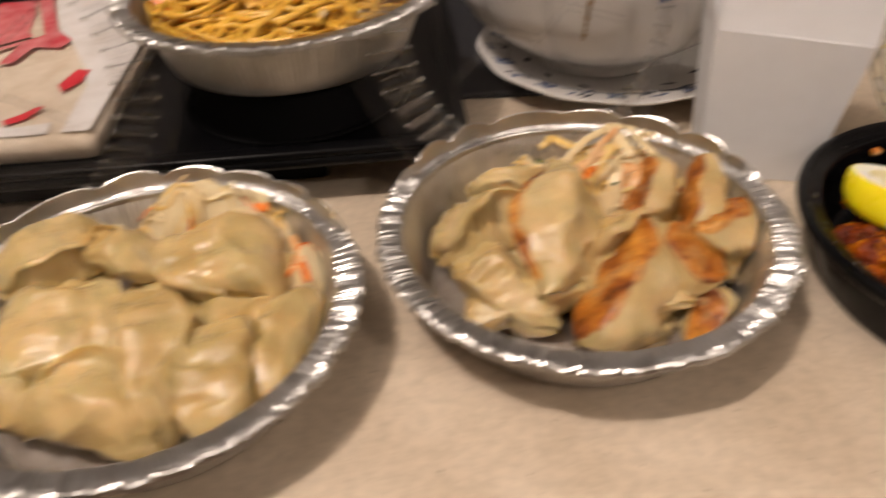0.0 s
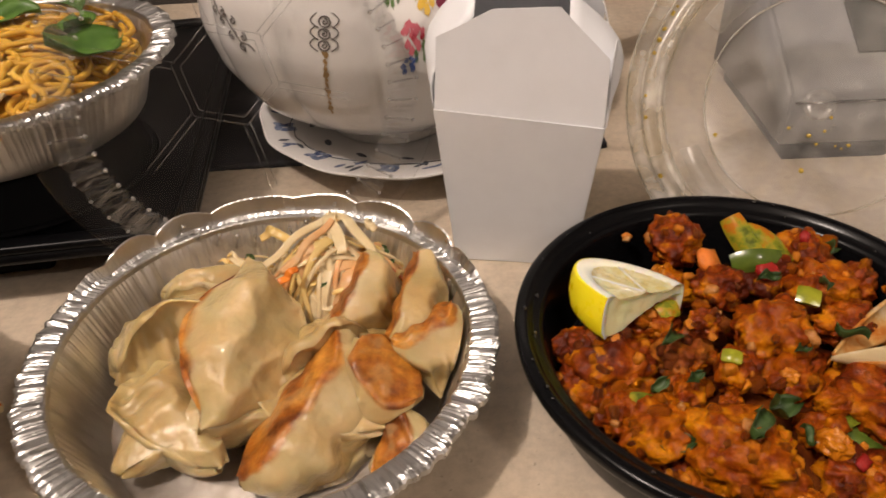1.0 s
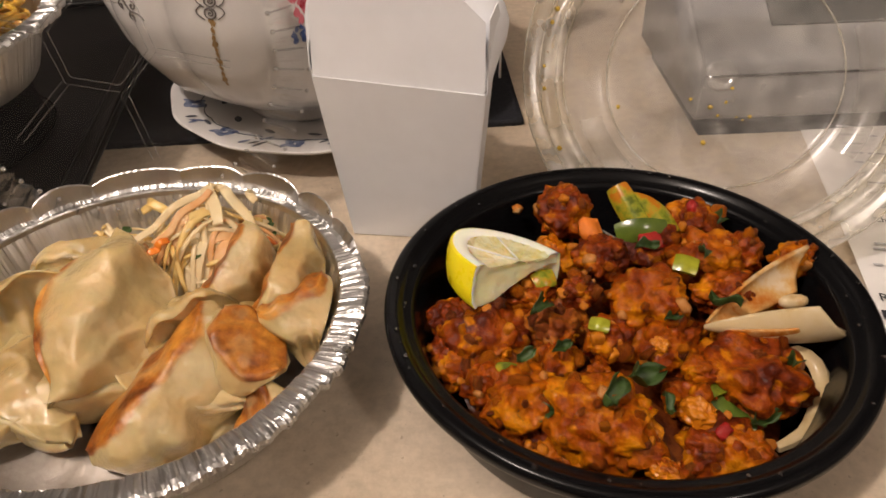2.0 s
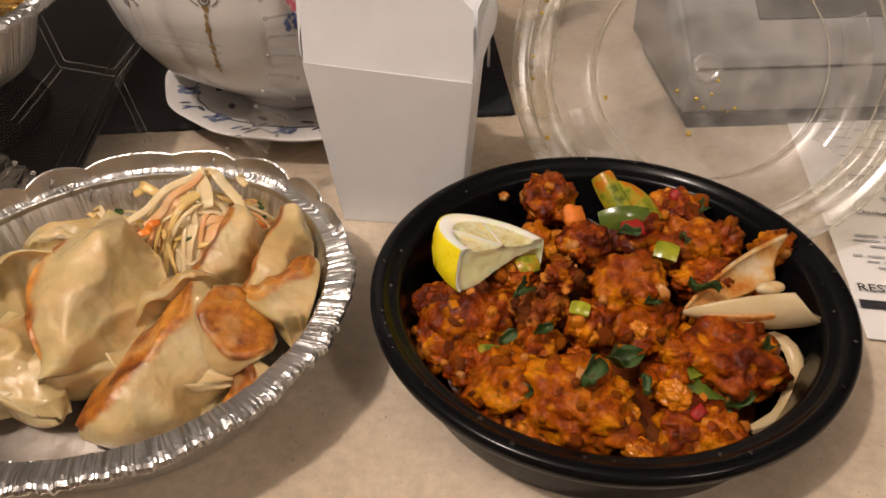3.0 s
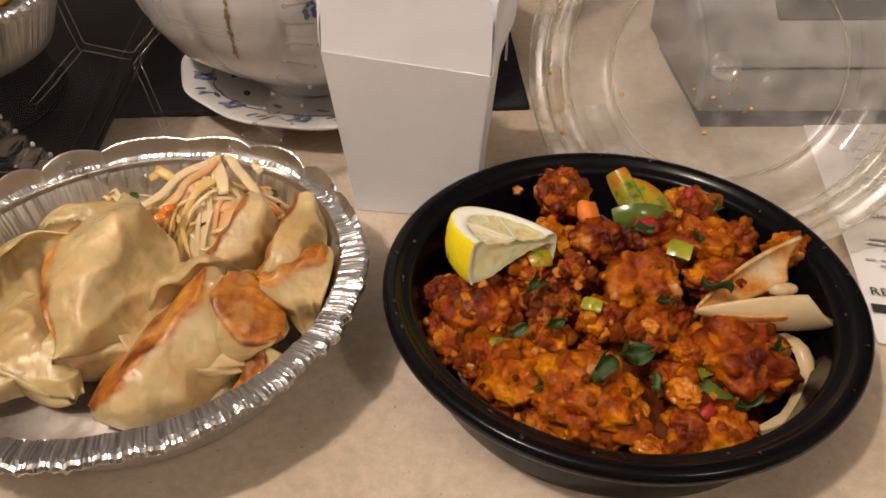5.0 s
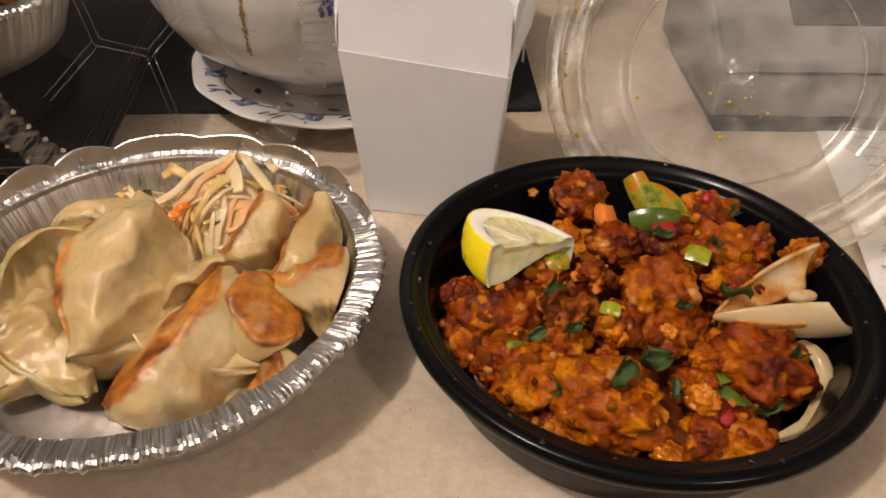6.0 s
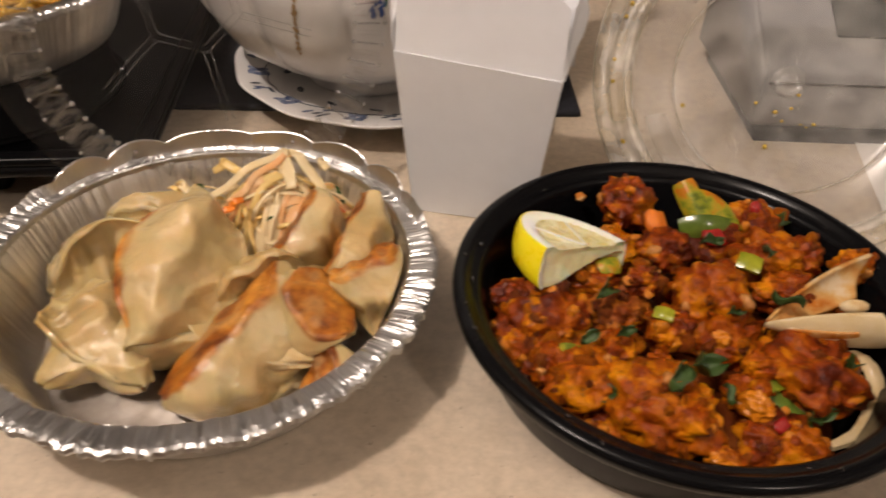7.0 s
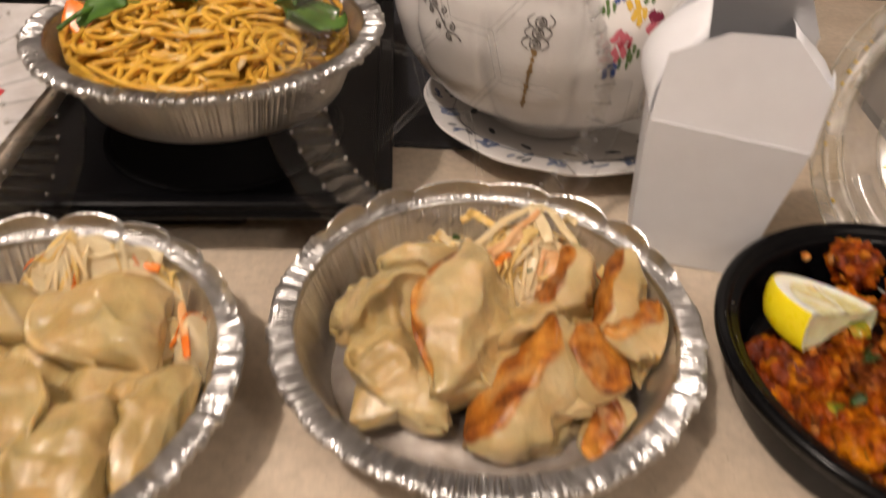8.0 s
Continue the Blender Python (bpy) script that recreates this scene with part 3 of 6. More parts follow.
# ---- receipt ----
rec = thing("receipt", pose(0.3612, 0.2569, 0.0006, 0, 0, -13.5), "white printed paper receipt lying on the counter", "receipt")
rows = []
for j in range(41):
    row = []
    for i in range(25):
        x, y = 0.11 * i / 24, 0.205 * j / 40
        row.append((x, y, 0.0012 + 0.0010 * math.sin(x * 40 + 1) * math.sin(y * 28) + 0.0006 * fractal((x, y, 3), 25, 3)))
    rows.append(row)
part("paper_sheet", grid_mesh("paper_sheet", rows), paper_mat, rec)


# ---- food materials ----
def wet_relief(m):
    """The wet film follows the same relief as the skin below it."""
    wire(m, bsdf(m).inputs["Normal"].links[0].from_socket, bsdf(m).inputs["Coat Normal"])


def dough_material(name, pale, deep):
    """Soft wet wrapper, a little see-through, with the filling's shade in places; crisp where the fry attribute says so."""
    m = material(name, rough=0.36, spec=0.42, Subsurface_Scale=0.0045)
    bsdf(m).inputs["Subsurface Radius"].default_value = (1.0, 0.75, 0.45)
    base = mix(m, 1.0, ramp(m, noise_tex(m, 30, 3, 0.5), [(0.36, deep), (0.60, pale)]), ramp(m, noise_tex(m, 65, 2, 0.5), [(0.38, (0.86, 0.90, 0.86)), (0.62, (1.04, 1.02, 1.0))]), "MULTIPLY")
    fry = attribute(m, "fry")
    crust = mix(m, 1.0, ramp(m, noise_tex(m, 70, 5, 0.6), [(0.34, (0.13, 0.030, 0.004)), (0.48, (0.36, 0.110, 0.010)), (0.66, (0.56, 0.245, 0.035))]), ramp(m, noise_tex(m, 300, 4, 0.6), [(0.30, grey(0.70)), (0.60, grey(1.10))]), "MULTIPLY")
    colour(m, mix(m, fry, base, crust))
    wire(m, ramp(m, fry, [(0.1, grey(0.65)), (0.6, grey(0.0))]), bsdf(m).inputs["Subsurface Weight"])
    roughen(m, noise_tex(m, 90, 3), 0.28, 0.50)
    # a wet film with a livelier ripple than the soft skin below it
    bump(m, noise_tex(m, 105, 4, 0.6), 0.0050, 0.55)
    wet_relief(m)
    for link in list(bsdf(m).inputs["Normal"].links):
        m.node_tree.links.remove(link)
    bump(m, noise_tex(m, 60, 3, 0.5), 0.0075, 0.5)
    wire(m, mix(m, fry, ramp(m, noise_tex(m, 60, 3), [(0.40, grey(0.15)), (0.54, grey(1.0))]), grey(0.15)), bsdf(m).inputs["Coat Weight"])
    bsdf(m).inputs["Coat Roughness"].default_value = 0.12
    return m


dough_fried = dough_material("fried_dumpling_dough", (0.60, 0.455, 0.230), (0.47, 0.325, 0.135))
dough_steamed = dough_material("steamed_dumpling_dough", (0.57, 0.43, 0.205), (0.45, 0.312, 0.122))


def translucent(m, share):
    """Lets part of the light through, as thin wet vegetable and fruit flesh does."""
    nt = m.node_tree
    b = bsdf(m)
    tl = nt.nodes.new("ShaderNodeBsdfTranslucent")
    mx = nt.nodes.new("ShaderNodeMixShader")
    mx.inputs[0].default_value = share
    src = b.inputs["Base Color"].links[0].from_socket
    nt.links.new(src, tl.inputs["Color"])
    nt.links.new(b.outputs[0], mx.inputs[1])
    nt.links.new(tl.outputs[0], mx.inputs[2])
    nt.links.new(mx.outputs[0], nt.nodes["Material Output"].inputs[0])


def food(name, stops, scale, rough=0.3, fine=300, dent=0.0006, sss=0.0):
    m = material(name, rough=rough, Subsurface_Weight=sss, Subsurface_Scale=0.002)
    bsdf(m).inputs["Subsurface Radius"].default_value = (1.0, 0.6, 0.3)
    colour(m, ramp(m, noise_tex(m, scale, 5, 0.62), stops))
    roughen(m, noise_tex(m, scale * 1.7, 3), rough * 0.55, rough * 1.5)
    bump(m, noise_tex(m, fine, 4), dent, 0.5)
    return m


def chicken_material(name, dark, mid, hot, gold):
    """Soft batter under a thick gravy: orange-brown, with golden crumbs, red glaze and wet creases."""
    m = material(name, rough=0.3, spec=0.12, Subsurface_Weight=0.15, Subsurface_Scale=0.0012)
    bsdf(m).inputs["Subsurface Radius"].default_value = (1.0, 0.35, 0.1)
    info = m.node_tree.nodes.new("ShaderNodeObjectInfo")
    shift = node(m, "ShaderNodeMath")
    shift.operation = "MULTIPLY_ADD"
    shift.inputs[1].default_value, shift.inputs[2].default_value = 0.20, -0.10
    wire(m, info.outputs["Random"], shift.inputs[0])
    add = node(m, "ShaderNodeMath")
    wire(m, noise_tex(m, 75, 5, 0.6), add.inputs[0])
    wire(m, shift.outputs[0], add.inputs[1])
    broad = ramp(m, add.outputs[0], [(0.33, dark), (0.44, mid), (0.57, hot), (0.70, gold)])
    grain = ramp(m, noise_tex(m, 420, 4, 0.65), [(0.30, grey(0.62)), (0.48, grey(1.0)), (0.70, grey(1.2))])
    crumbs = ramp(m, noise_tex(m, 130, 3, 0.5), [(0.58, grey(0.0)), (0.65, grey(0.7))])
    colour(m, mix(m, crumbs, mix(m, 1.0, broad, grain, "MULTIPLY"), gold))
    roughen(m, noise_tex(m, 160, 3), 0.18, 0.62)
    bsdf(m).inputs["Coat Weight"].default_value = 0.14
    bsdf(m).inputs["Coat Roughness"].default_value = 0.10
    bump(m, noise_tex(m, 240, 4, 0.6), 0.0022, 0.6)
    bump(m, noise_tex(m, 700, 3), 0.0006, 0.4)
    wet_relief(m)
    return m


chicken_mat = chicken_material("saucy_chicken", (0.080, 0.010, 0.002), (0.215, 0.034, 0.002), (0.36, 0.088, 0.001), (0.58, 0.205, 0.003))
chicken_dark = chicken_material("browned_chicken", (0.060, 0.010, 0.005), (0.12, 0.022, 0.006), (0.20, 0.046, 0.007), (0.36, 0.115, 0.010))
egg_mat = food("orange_egg_crumb", [(0.3, (0.42, 0.112, 0.003)), (0.7, (0.62, 0.225, 0.006))], 90, 0.3, 300, 0.0005)
sauce_mat = food("red_brown_sauce", [(0.3, (0.03, 0.006, 0.003)), (0.55, (0.08, 0.016, 0.003)), (0.75, (0.20, 0.055, 0.006))], 70, 0.30, 300, 0.0008)
pepper_mat = food("green_pepper", [(0.38, (0.10, 0.13, 0.010)), (0.47, (0.25, 0.28, 0.02)), (0.53, (0.42, 0.33, 0.02)), (0.60, (0.55, 0.19, 0.010))], 95, 0.2, 200, 0.0002, 0.1)
pepper_dark = food("dark_green_pepper", [(0.3, (0.035, 0.065, 0.010)), (0.7, (0.12, 0.17, 0.02))], 60, 0.2, 200, 0.0002)
pepper_lime = food("lime_green_pepper", [(0.34, (0.20, 0.24, 0.012)), (0.60, (0.42, 0.42, 0.03))], 60, 0.2, 200, 0.0002)
red_mat = food("red_pepper", [(0.3, (0.24, 0.008, 0.008)), (0.7, (0.44, 0.028, 0.020))], 60, 0.2, 200, 0.0002)
carrot_mat = food("orange_carrot", [(0.3, (0.66, 0.13, 0.012)), (0.7, (0.85, 0.27, 0.03))], 80, 0.3, 300, 0.0003)
leaf_mat = food("green_herb_leaf", [(0.3, (0.018, 0.040, 0.008)), (0.7, (0.065, 0.120, 0.022))], 150, 0.45, 400, 0.0003)
spinach_mat = food("wilted_green_leaf", [(0.3, (0.030, 0.085, 0.012)), (0.7, (0.10, 0.21, 0.028))], 80, 0.38, 250, 0.0006)
bsdf(sauce_mat).inputs["Specular IOR Level"].default_value = 0.15
onion_mat = food("cooked_onion", [(0.36, (0.50, 0.30, 0.11)), (0.5, (0.60, 0.46, 0.25)), (0.8, (0.66, 0.55, 0.36))], 40, 0.2, 300, 0.0002)
onion_sauced = food("sauced_onion", [(0.36, (0.34, 0.075, 0.008)), (0.5, (0.48, 0.18, 0.025)), (0.66, (0.60, 0.40, 0.18))], 95, 0.22, 300, 0.0002)
onion_streaked = food("streaked_onion", [(0.40, (0.50, 0.16, 0.02)), (0.54, (0.62, 0.36, 0.12)), (0.68, (0.70, 0.56, 0.36))], 70, 0.2, 300, 0.0002)
cabbage_mat = food("pale_cabbage", [(0.3, (0.90, 0.74, 0.43)), (0.7, (0.95, 0.86, 0.60))], 60, 0.3, 300, 0.0002)
cabbage_yellow = food("yellow_cabbage", [(0.3, (0.88, 0.64, 0.20)), (0.7, (0.93, 0.76, 0.36))], 60, 0.3, 300, 0.0002)
cabbage_orange = food("orange_tinted_cabbage", [(0.3, (0.88, 0.48, 0.18)), (0.7, (0.93, 0.70, 0.40))], 60, 0.3, 300, 0.0002)
noodle_mat = food("yellow_noodle", [(0.3, (0.56, 0.29, 0.028)), (0.6, (0.70, 0.42, 0.060)), (0.8, (0.76, 0.52, 0.12))], 50, 0.28, 300, 0.0002, 0.15)
peel_mat = food("lemon_peel", [(0.3, (0.88, 0.68, 0.008)), (0.7, (0.94, 0.80, 0.015))], 40, 0.3, 500, 0.0005)
pith_mat = food("lemon_pith", [(0.3, (0.92, 0.86, 0.66)), (0.7, (0.95, 0.92, 0.80))], 60, 0.4, 300, 0.0003)
pulp_mat = food("lemon_pulp", [(0.34, (0.84, 0.70, 0.28)), (0.62, (0.95, 0.88, 0.56))], 170, 0.15, 350, 0.0006)
# cut flesh, coloured lighter than the pulp in place of light glowing through
cut_mat = food("lightened_lemon_flesh", [(0.3, (0.90, 0.78, 0.42)), (0.7, (0.96, 0.89, 0.60))], 120, 0.16, 350, 0.0006)
for m_, deep in ((peel_mat, 0.25), (pith_mat, 0.5), (pulp_mat, 0.6), (cut_mat, 0.8)):
    bsdf(m_).inputs["Subsurface Weight"].default_value, bsdf(m_).inputs["Subsurface Scale"].default_value = deep, 0.010
crumb_mat = food("sauce_drip", [(0.3, (0.42, 0.26, 0.03)), (0.7, (0.62, 0.46, 0.08))], 90, 0.2, 300, 0.0003)

for m_, share in ((onion_mat, 0.08), (pulp_mat, 0.25), (cut_mat, 0.3), (cabbage_mat, 0.4), (cabbage_yellow, 0.4), (cabbage_orange, 0.4), (leaf_mat, 0.2), (pepper_mat, 0.2), (pepper_lime, 0.2), (onion_streaked, 0.15)):
    translucent(m_, share)

# ---- dumplings ----


def smooth01(a, b, x):
    t = max(0.0, min(1.0, (x - a) / (b - a)))
    return t * t * (3 - 2 * t)


def split_mesh(me, picks):
    """Parts of a mesh by groups of faces, keeping the whole mesh's normals."""
    co = [v.co.copy() for v in me.vertices]
    no = [v.normal.copy() for v in me.vertices]
    fr = [d.value for d in me.attributes["fry"].data]
    out = []
    for name, ids in picks:
        used = {}
        faces = [[used.setdefault(v, len(used)) for v in me.polygons[i].vertices] for i in ids]
        order = sorted(used, key=used.get)
        m2 = bpy.data.meshes.new(name)
        m2.from_pydata([co[v] for v in order], [], faces)
        m2.update()
        m2.shade_smooth()
        at = m2.attributes.new("fry", "FLOAT", "POINT")
        at.data.foreach_set("value", [fr[v] for v in order])
        m2.normals_split_custom_set_from_vertices([no[v] for v in order])
        out.append((name, m2))
    return out


def dumpling(p0, p1, out, height, base_w, belly, seed, fry, mat, label, group, pan, curl=0.3, skew=0.0, blunt=2.4, wave=1.0, bend=0.0, edge=0.0, plump=0.10, bow=0.0):
    """A half-moon dumpling. Its flat base runs from p0 to p1 and faces out; two plump faces rise from it and meet in a thin pressed seam.
    fry: how brown the base is; edge: how far up the faces the browning reaches; curl: how far the seam bends over; blunt: square (high) or pointed ends; bow: how far the base line bulges."""
    p0, p1 = Vector(p0), Vector(p1)
    mid, ax = (p0 + p1) / 2, p1 - p0
    half = ax.length / 2 * 1.04
    ax.normalize()
    up = -Vector(out)
    up = (up - ax * up.dot(ax)).normalized()
    side = up.cross(ax)
    hand = 1 if side.dot(Vector((0, -0.7, 0.7))) > 0 else -1
    rs = random.Random(seed)
    ph, ph2, ph3 = (rs.uniform(0, 6.28) for _ in range(3))
    creases = [(rs.uniform(-0.75, 0.75), rs.uniform(0.07, 0.16), rs.uniform(0.35, 1.0), rs.uniform(-0.25, 0.25)) for _ in range(5)]
    NU, NB, NS = 76, 14, 34
    loop = [(0, -1 + 2 * j / NB, 0.0) for j in range(NB)] + [(1, 1, (j / NS) ** 1.15) for j in range(NS)] + [(1, -1, (1 - j / NS) ** 1.15) for j in range(NS)]
    rows, fr, kinds = [], [], []
    for i in range(NU + 1):
        u = math.sin(math.pi / 2 * (-1 + 2 * i / NU)) * 0.998
        s = max(0.03, 1 - abs(u) ** blunt) ** 0.55
        h = height * s * (1 + skew * u + 0.05 * math.sin(2.4 * u + ph))
        b = base_w / 2 * max(0.02, 1 - abs(u) ** 3.2) ** 0.6
        full = belly / 2 * max(0.03, 1 - abs(u) ** (blunt + 0.4)) ** 0.62
        row = []
        for kind, sg, v in loop:
            if kind == 0:
                y, z = b * sg, -0.0011 * (1 - sg * sg) + 0.0006 * math.sin(9 * u + ph + 3 * sg)
            else:
                thin = 0.0010
                if v < 0.42:
                    y = b + (full - b) * math.sin(math.pi / 2 * v / 0.42)
                else:
                    y = full + (thin - full) * smooth01(0.40, 0.97, v)
                # folds that run down from the seam into the belly
                dent = 0.0
                for cu, cw, cd, cs in creases:
                    dent += cd * math.exp(-((u - cu - cs * (1 - v)) / (cw * (0.6 + 0.9 * (1 - v)))) ** 2)
                y *= 1 - 0.46 * wave * min(1.0, dent) * smooth01(0.25, 0.70, v) * (1 - 0.8 * smooth01(0.86, 1.0, v))
                y *= (1 if sg == hand else 0.85) * sg
                z = h * v
                rim = smooth01(0.55, 1.0, v)
                y += rim * wave * s * (0.0024 * math.sin(u * 4.1 + ph) + 0.0012 * math.sin(u * 9.5 + ph2))
                z += rim * wave * s * 0.0010 * math.sin(u * 7.0 + ph3)
                over = max(0.0, v - 0.66) * h
                c = curl * (0.85 + 0.35 * math.sin(u * 2.2 + ph3)) * smooth01(0.64, 0.92, v)
                y += hand * math.sin(c) * over * 1.25
                z -= (1 - math.cos(c)) * over * 1.25
            y += bend * (u * u - 0.4)
            z -= bow * (1 - u * u) * (1 - v)
            p = mid + ax * (u * half * (1 + plump * math.sin(math.pi * min(1.0, v * 1.05)))) + up * z + side * y
            q = p + noise.noise_vector(p * 30 + Vector((seed, 0, 0))) * 0.0026 + (noise.noise_vector(p * 62 + Vector((0, seed, 0))) * 0.0016 + noise.noise_vector(p * 140 + Vector((0, seed, seed))) * 0.0004 + side * ((1 - abs(noise.noise(p * 40 + noise.noise_vector(p * 25) * 0.5 + Vector((seed, seed, 0))))) ** 6 * 0.0022 * (sg if kind else 0))) * (1.0 if kind else 0.4)
            # pressed against the pan's wall and floor
            q.z = max(q.z, 0.0030 + 0.0004 * math.sin(q.x * 400))
            rr, rm = math.hypot(q.x - pan[0], q.y - pan[1]), 0.0690 + 0.345 * max(0.0, min(q.z, 0.036) - 0.0035)
            if rr > rm and q.z < 0.0375:
                q.x, q.y = pan[0] + (q.x - pan[0]) * rm / rr, pan[1] + (q.y - pan[1]) * rm / rr
            row.append(q)
            k = fractal((p.x, p.y, p.z + seed), 110, 3)
            reach = edge * (0.75 + 0.5 * math.sin(3 * u + ph2)) + 0.03
            brown = 1.0 if kind == 0 else 1.0 - smooth01(reach - 0.02, reach + 0.035, v + 0.05 * k)
            fr.append(fry * max(0.0, brown) * (0.72 + 0.28 * smooth01(-0.25, 0.25, k + 0.5 * abs(u) + (0.0 if kind else 0.4 * abs(sg)))))
            kinds.append(0.0 if kind == 0 else v)
        rows.append(row)
    me = grid_mesh("dumpling", rows, wrap=True, cap=True)
    at = me.attributes.new("fry", "FLOAT", "POINT")
    at.data.foreach_set("value", fr)
    groups = {"wrapper": [], "pinched_seam": [], "browned_base": []}
    for f in me.polygons:
        vs = list(f.vertices)
        t, q = sum(kinds[i] for i in vs) / len(vs), sum(fr[i] for i in vs) / len(vs)
        groups["browned_base" if q > 0.45 else "pinched_seam" if t > 0.86 else "wrapper"].append(f.index)
    e = thing("dumpling", Matrix.Translation(mid), label, "dumpling", group)
    for name, m2 in split_mesh(me, [(n, ids) for n, ids in groups.items() if ids]):
        part(name, m2, mat, e, m=Matrix.Translation(-mid))
    bpy.data.meshes.remove(me)
    return e


PAN_FRIED, PAN_STEAMED = (0.0554, 0.2752), (-0.1366, 0.2296)
FRY, STEAM = "fried dumplings in the foil pan", "steamed dumplings in the foil pan"


def fried(p0, p1, out, height, base_w, belly, seed, fry, label, **more):
    return dumpling(p0, p1, out, height, base_w, belly, seed, fry, dough_fried, label, FRY, PAN_FRIED, **more)


def steamed(p0, p1, out, height, base_w, belly, seed, **more):
    return dumpling(p0, p1, out, height, base_w, belly, seed, 0.0, dough_steamed, "pale steamed dumpling with soft glossy wrinkled skin", STEAM, PAN_STEAMED, **more)


fried((0.084, 0.274, 0.037), (0.048, 0.226, 0.012), (-0.70, 0.06, 0.70), 0.047, 0.024, 0.036, 5, 1.0, "pan-fried dumpling leaning forward with long browned base", curl=0.1, edge=0.04, blunt=3.4)
fried((0.0425, 0.3050, 0.0440), (0.0330, 0.2470, 0.0270), (-0.77, 0.36, 0.46), 0.037, 0.0035, 0.030, 6, 1.0, "large pale dumpling with thin brown seam line", curl=0.1, edge=0.0, blunt=2.2, wave=0.6, plump=0.26, bow=0.014)
fried((-0.010, 0.280, 0.012), (0.036, 0.306, 0.014), (0.10, 0.30, -0.95), 0.036, 0.022, 0.038, 7, 0.0, "pale folded dumpling against the foil wall", curl=0.35, blunt=2.8, wave=1.2)
fried((0.016, 0.288, 0.014), (0.042, 0.234, 0.009), (0.80, 0.42, -0.20), 0.037, 0.016, 0.029, 8, 0.0, "pale crescent dumpling lying on the pan floor", curl=0.6, blunt=1.8, wave=0.9, skew=-0.15)
fried((0.006, 0.309, 0.030), (0.044, 0.318, 0.031), (0.0, 0.2, -0.98), 0.014, 0.012, 0.016, 9, 0.0, "small pale dumpling lip behind the others", curl=1.2)
fried((0.093, 0.318, 0.041), (0.081, 0.288, 0.029), (-0.86, -0.30, 0.42), 0.028, 0.018, 0.028, 10, 1.0, "small fried dumpling with browned side beside the slaw", curl=0.1, blunt=3.0)
fried((0.117, 0.313, 0.041), (0.104, 0.276, 0.030), (-0.93, -0.02, 0.34), 0.024, 0.016, 0.024, 11, 1.0, "fried dumpling with dark brown strip near the rim", curl=0.1, blunt=3.2)
fried((0.132, 0.284, 0.039), (0.107, 0.269, 0.033), (-0.20, 0.42, 0.88), 0.036, 0.016, 0.024, 12, 1.0, "fried dumpling with browned top edge near the rim", curl=0.1, edge=0.08, blunt=4.0)
fried((0.095, 0.267, 0.038), (0.114, 0.249, 0.024), (0.45, -0.20, 0.86), 0.028, 0.025, 0.032, 13, 1.0, "dumpling turned to show its crisp brown base", curl=0.1, edge=0.02, blunt=3.4)
fried((0.108, 0.245, 0.021), (0.101, 0.224, 0.006), (-0.55, -0.25, 0.78), 0.024, 0.016, 0.026, 14, 1.0, "half-hidden fried dumpling with brown base", curl=0.1, blunt=3.0)
fried((0.056, 0.270, 0.012), (0.094, 0.292, 0.014), (0.0, 0.3, -0.95), 0.028, 0.022, 0.032, 15, 0.0, "pale dumpling tucked between the others", curl=0.4)

steamed((-0.088, 0.290, 0.026), (-0.080, 0.242, 0.025), (0.95, 0.0, -0.10), 0.056, 0.012, 0.034, 41, curl=0.2, blunt=4.0, wave=0.5)
steamed((-0.062, 0.242, 0.024), (-0.070, 0.186, 0.016), (0.95, -0.2, 0.05), 0.036, 0.014, 0.034, 42, curl=0.7, blunt=2.4, wave=0.6)
steamed((-0.090, 0.224, 0.022), (-0.086, 0.168, 0.010), (0.75, 0.0, -0.65), 0.036, 0.018, 0.038, 43, curl=0.2, blunt=2.6, wave=0.6)
steamed((-0.146, 0.236, 0.026), (-0.122, 0.172, 0.012), (-0.75, -0.2, -0.60), 0.034, 0.018, 0.038, 44, curl=0.4, blunt=2.4, wave=0.6)
steamed((-0.176, 0.274, 0.026), (-0.136, 0.254, 0.026), (-0.1, -0.5, -0.85), 0.024, 0.018, 0.034, 45, curl=0.9, blunt=2.4, wave=0.9)
steamed((-0.202, 0.242, 0.024), (-0.194, 0.192, 0.018), (-0.95, 0.0, -0.15), 0.062, 0.012, 0.036, 46, curl=0.2, blunt=3.4, wave=0.35)
steamed((-0.172, 0.180, 0.012), (-0.118, 0.170, 0.010), (0.0, -0.80, -0.55), 0.040, 0.016, 0.036, 47, curl=0.6, blunt=2.6, wave=0.6)
steamed((-0.214, 0.252, 0.024), (-0.172, 0.288, 0.026), (-0.3, 0.5, -0.8), 0.030, 0.018, 0.034, 48, curl=0.8, blunt=2.4, wave=0.7)
steamed((-0.206, 0.200, 0.014), (-0.170, 0.182, 0.012), (-0.3, -0.6, -0.7), 0.028, 0.016, 0.030, 49, curl=0.8, wave=0.6)

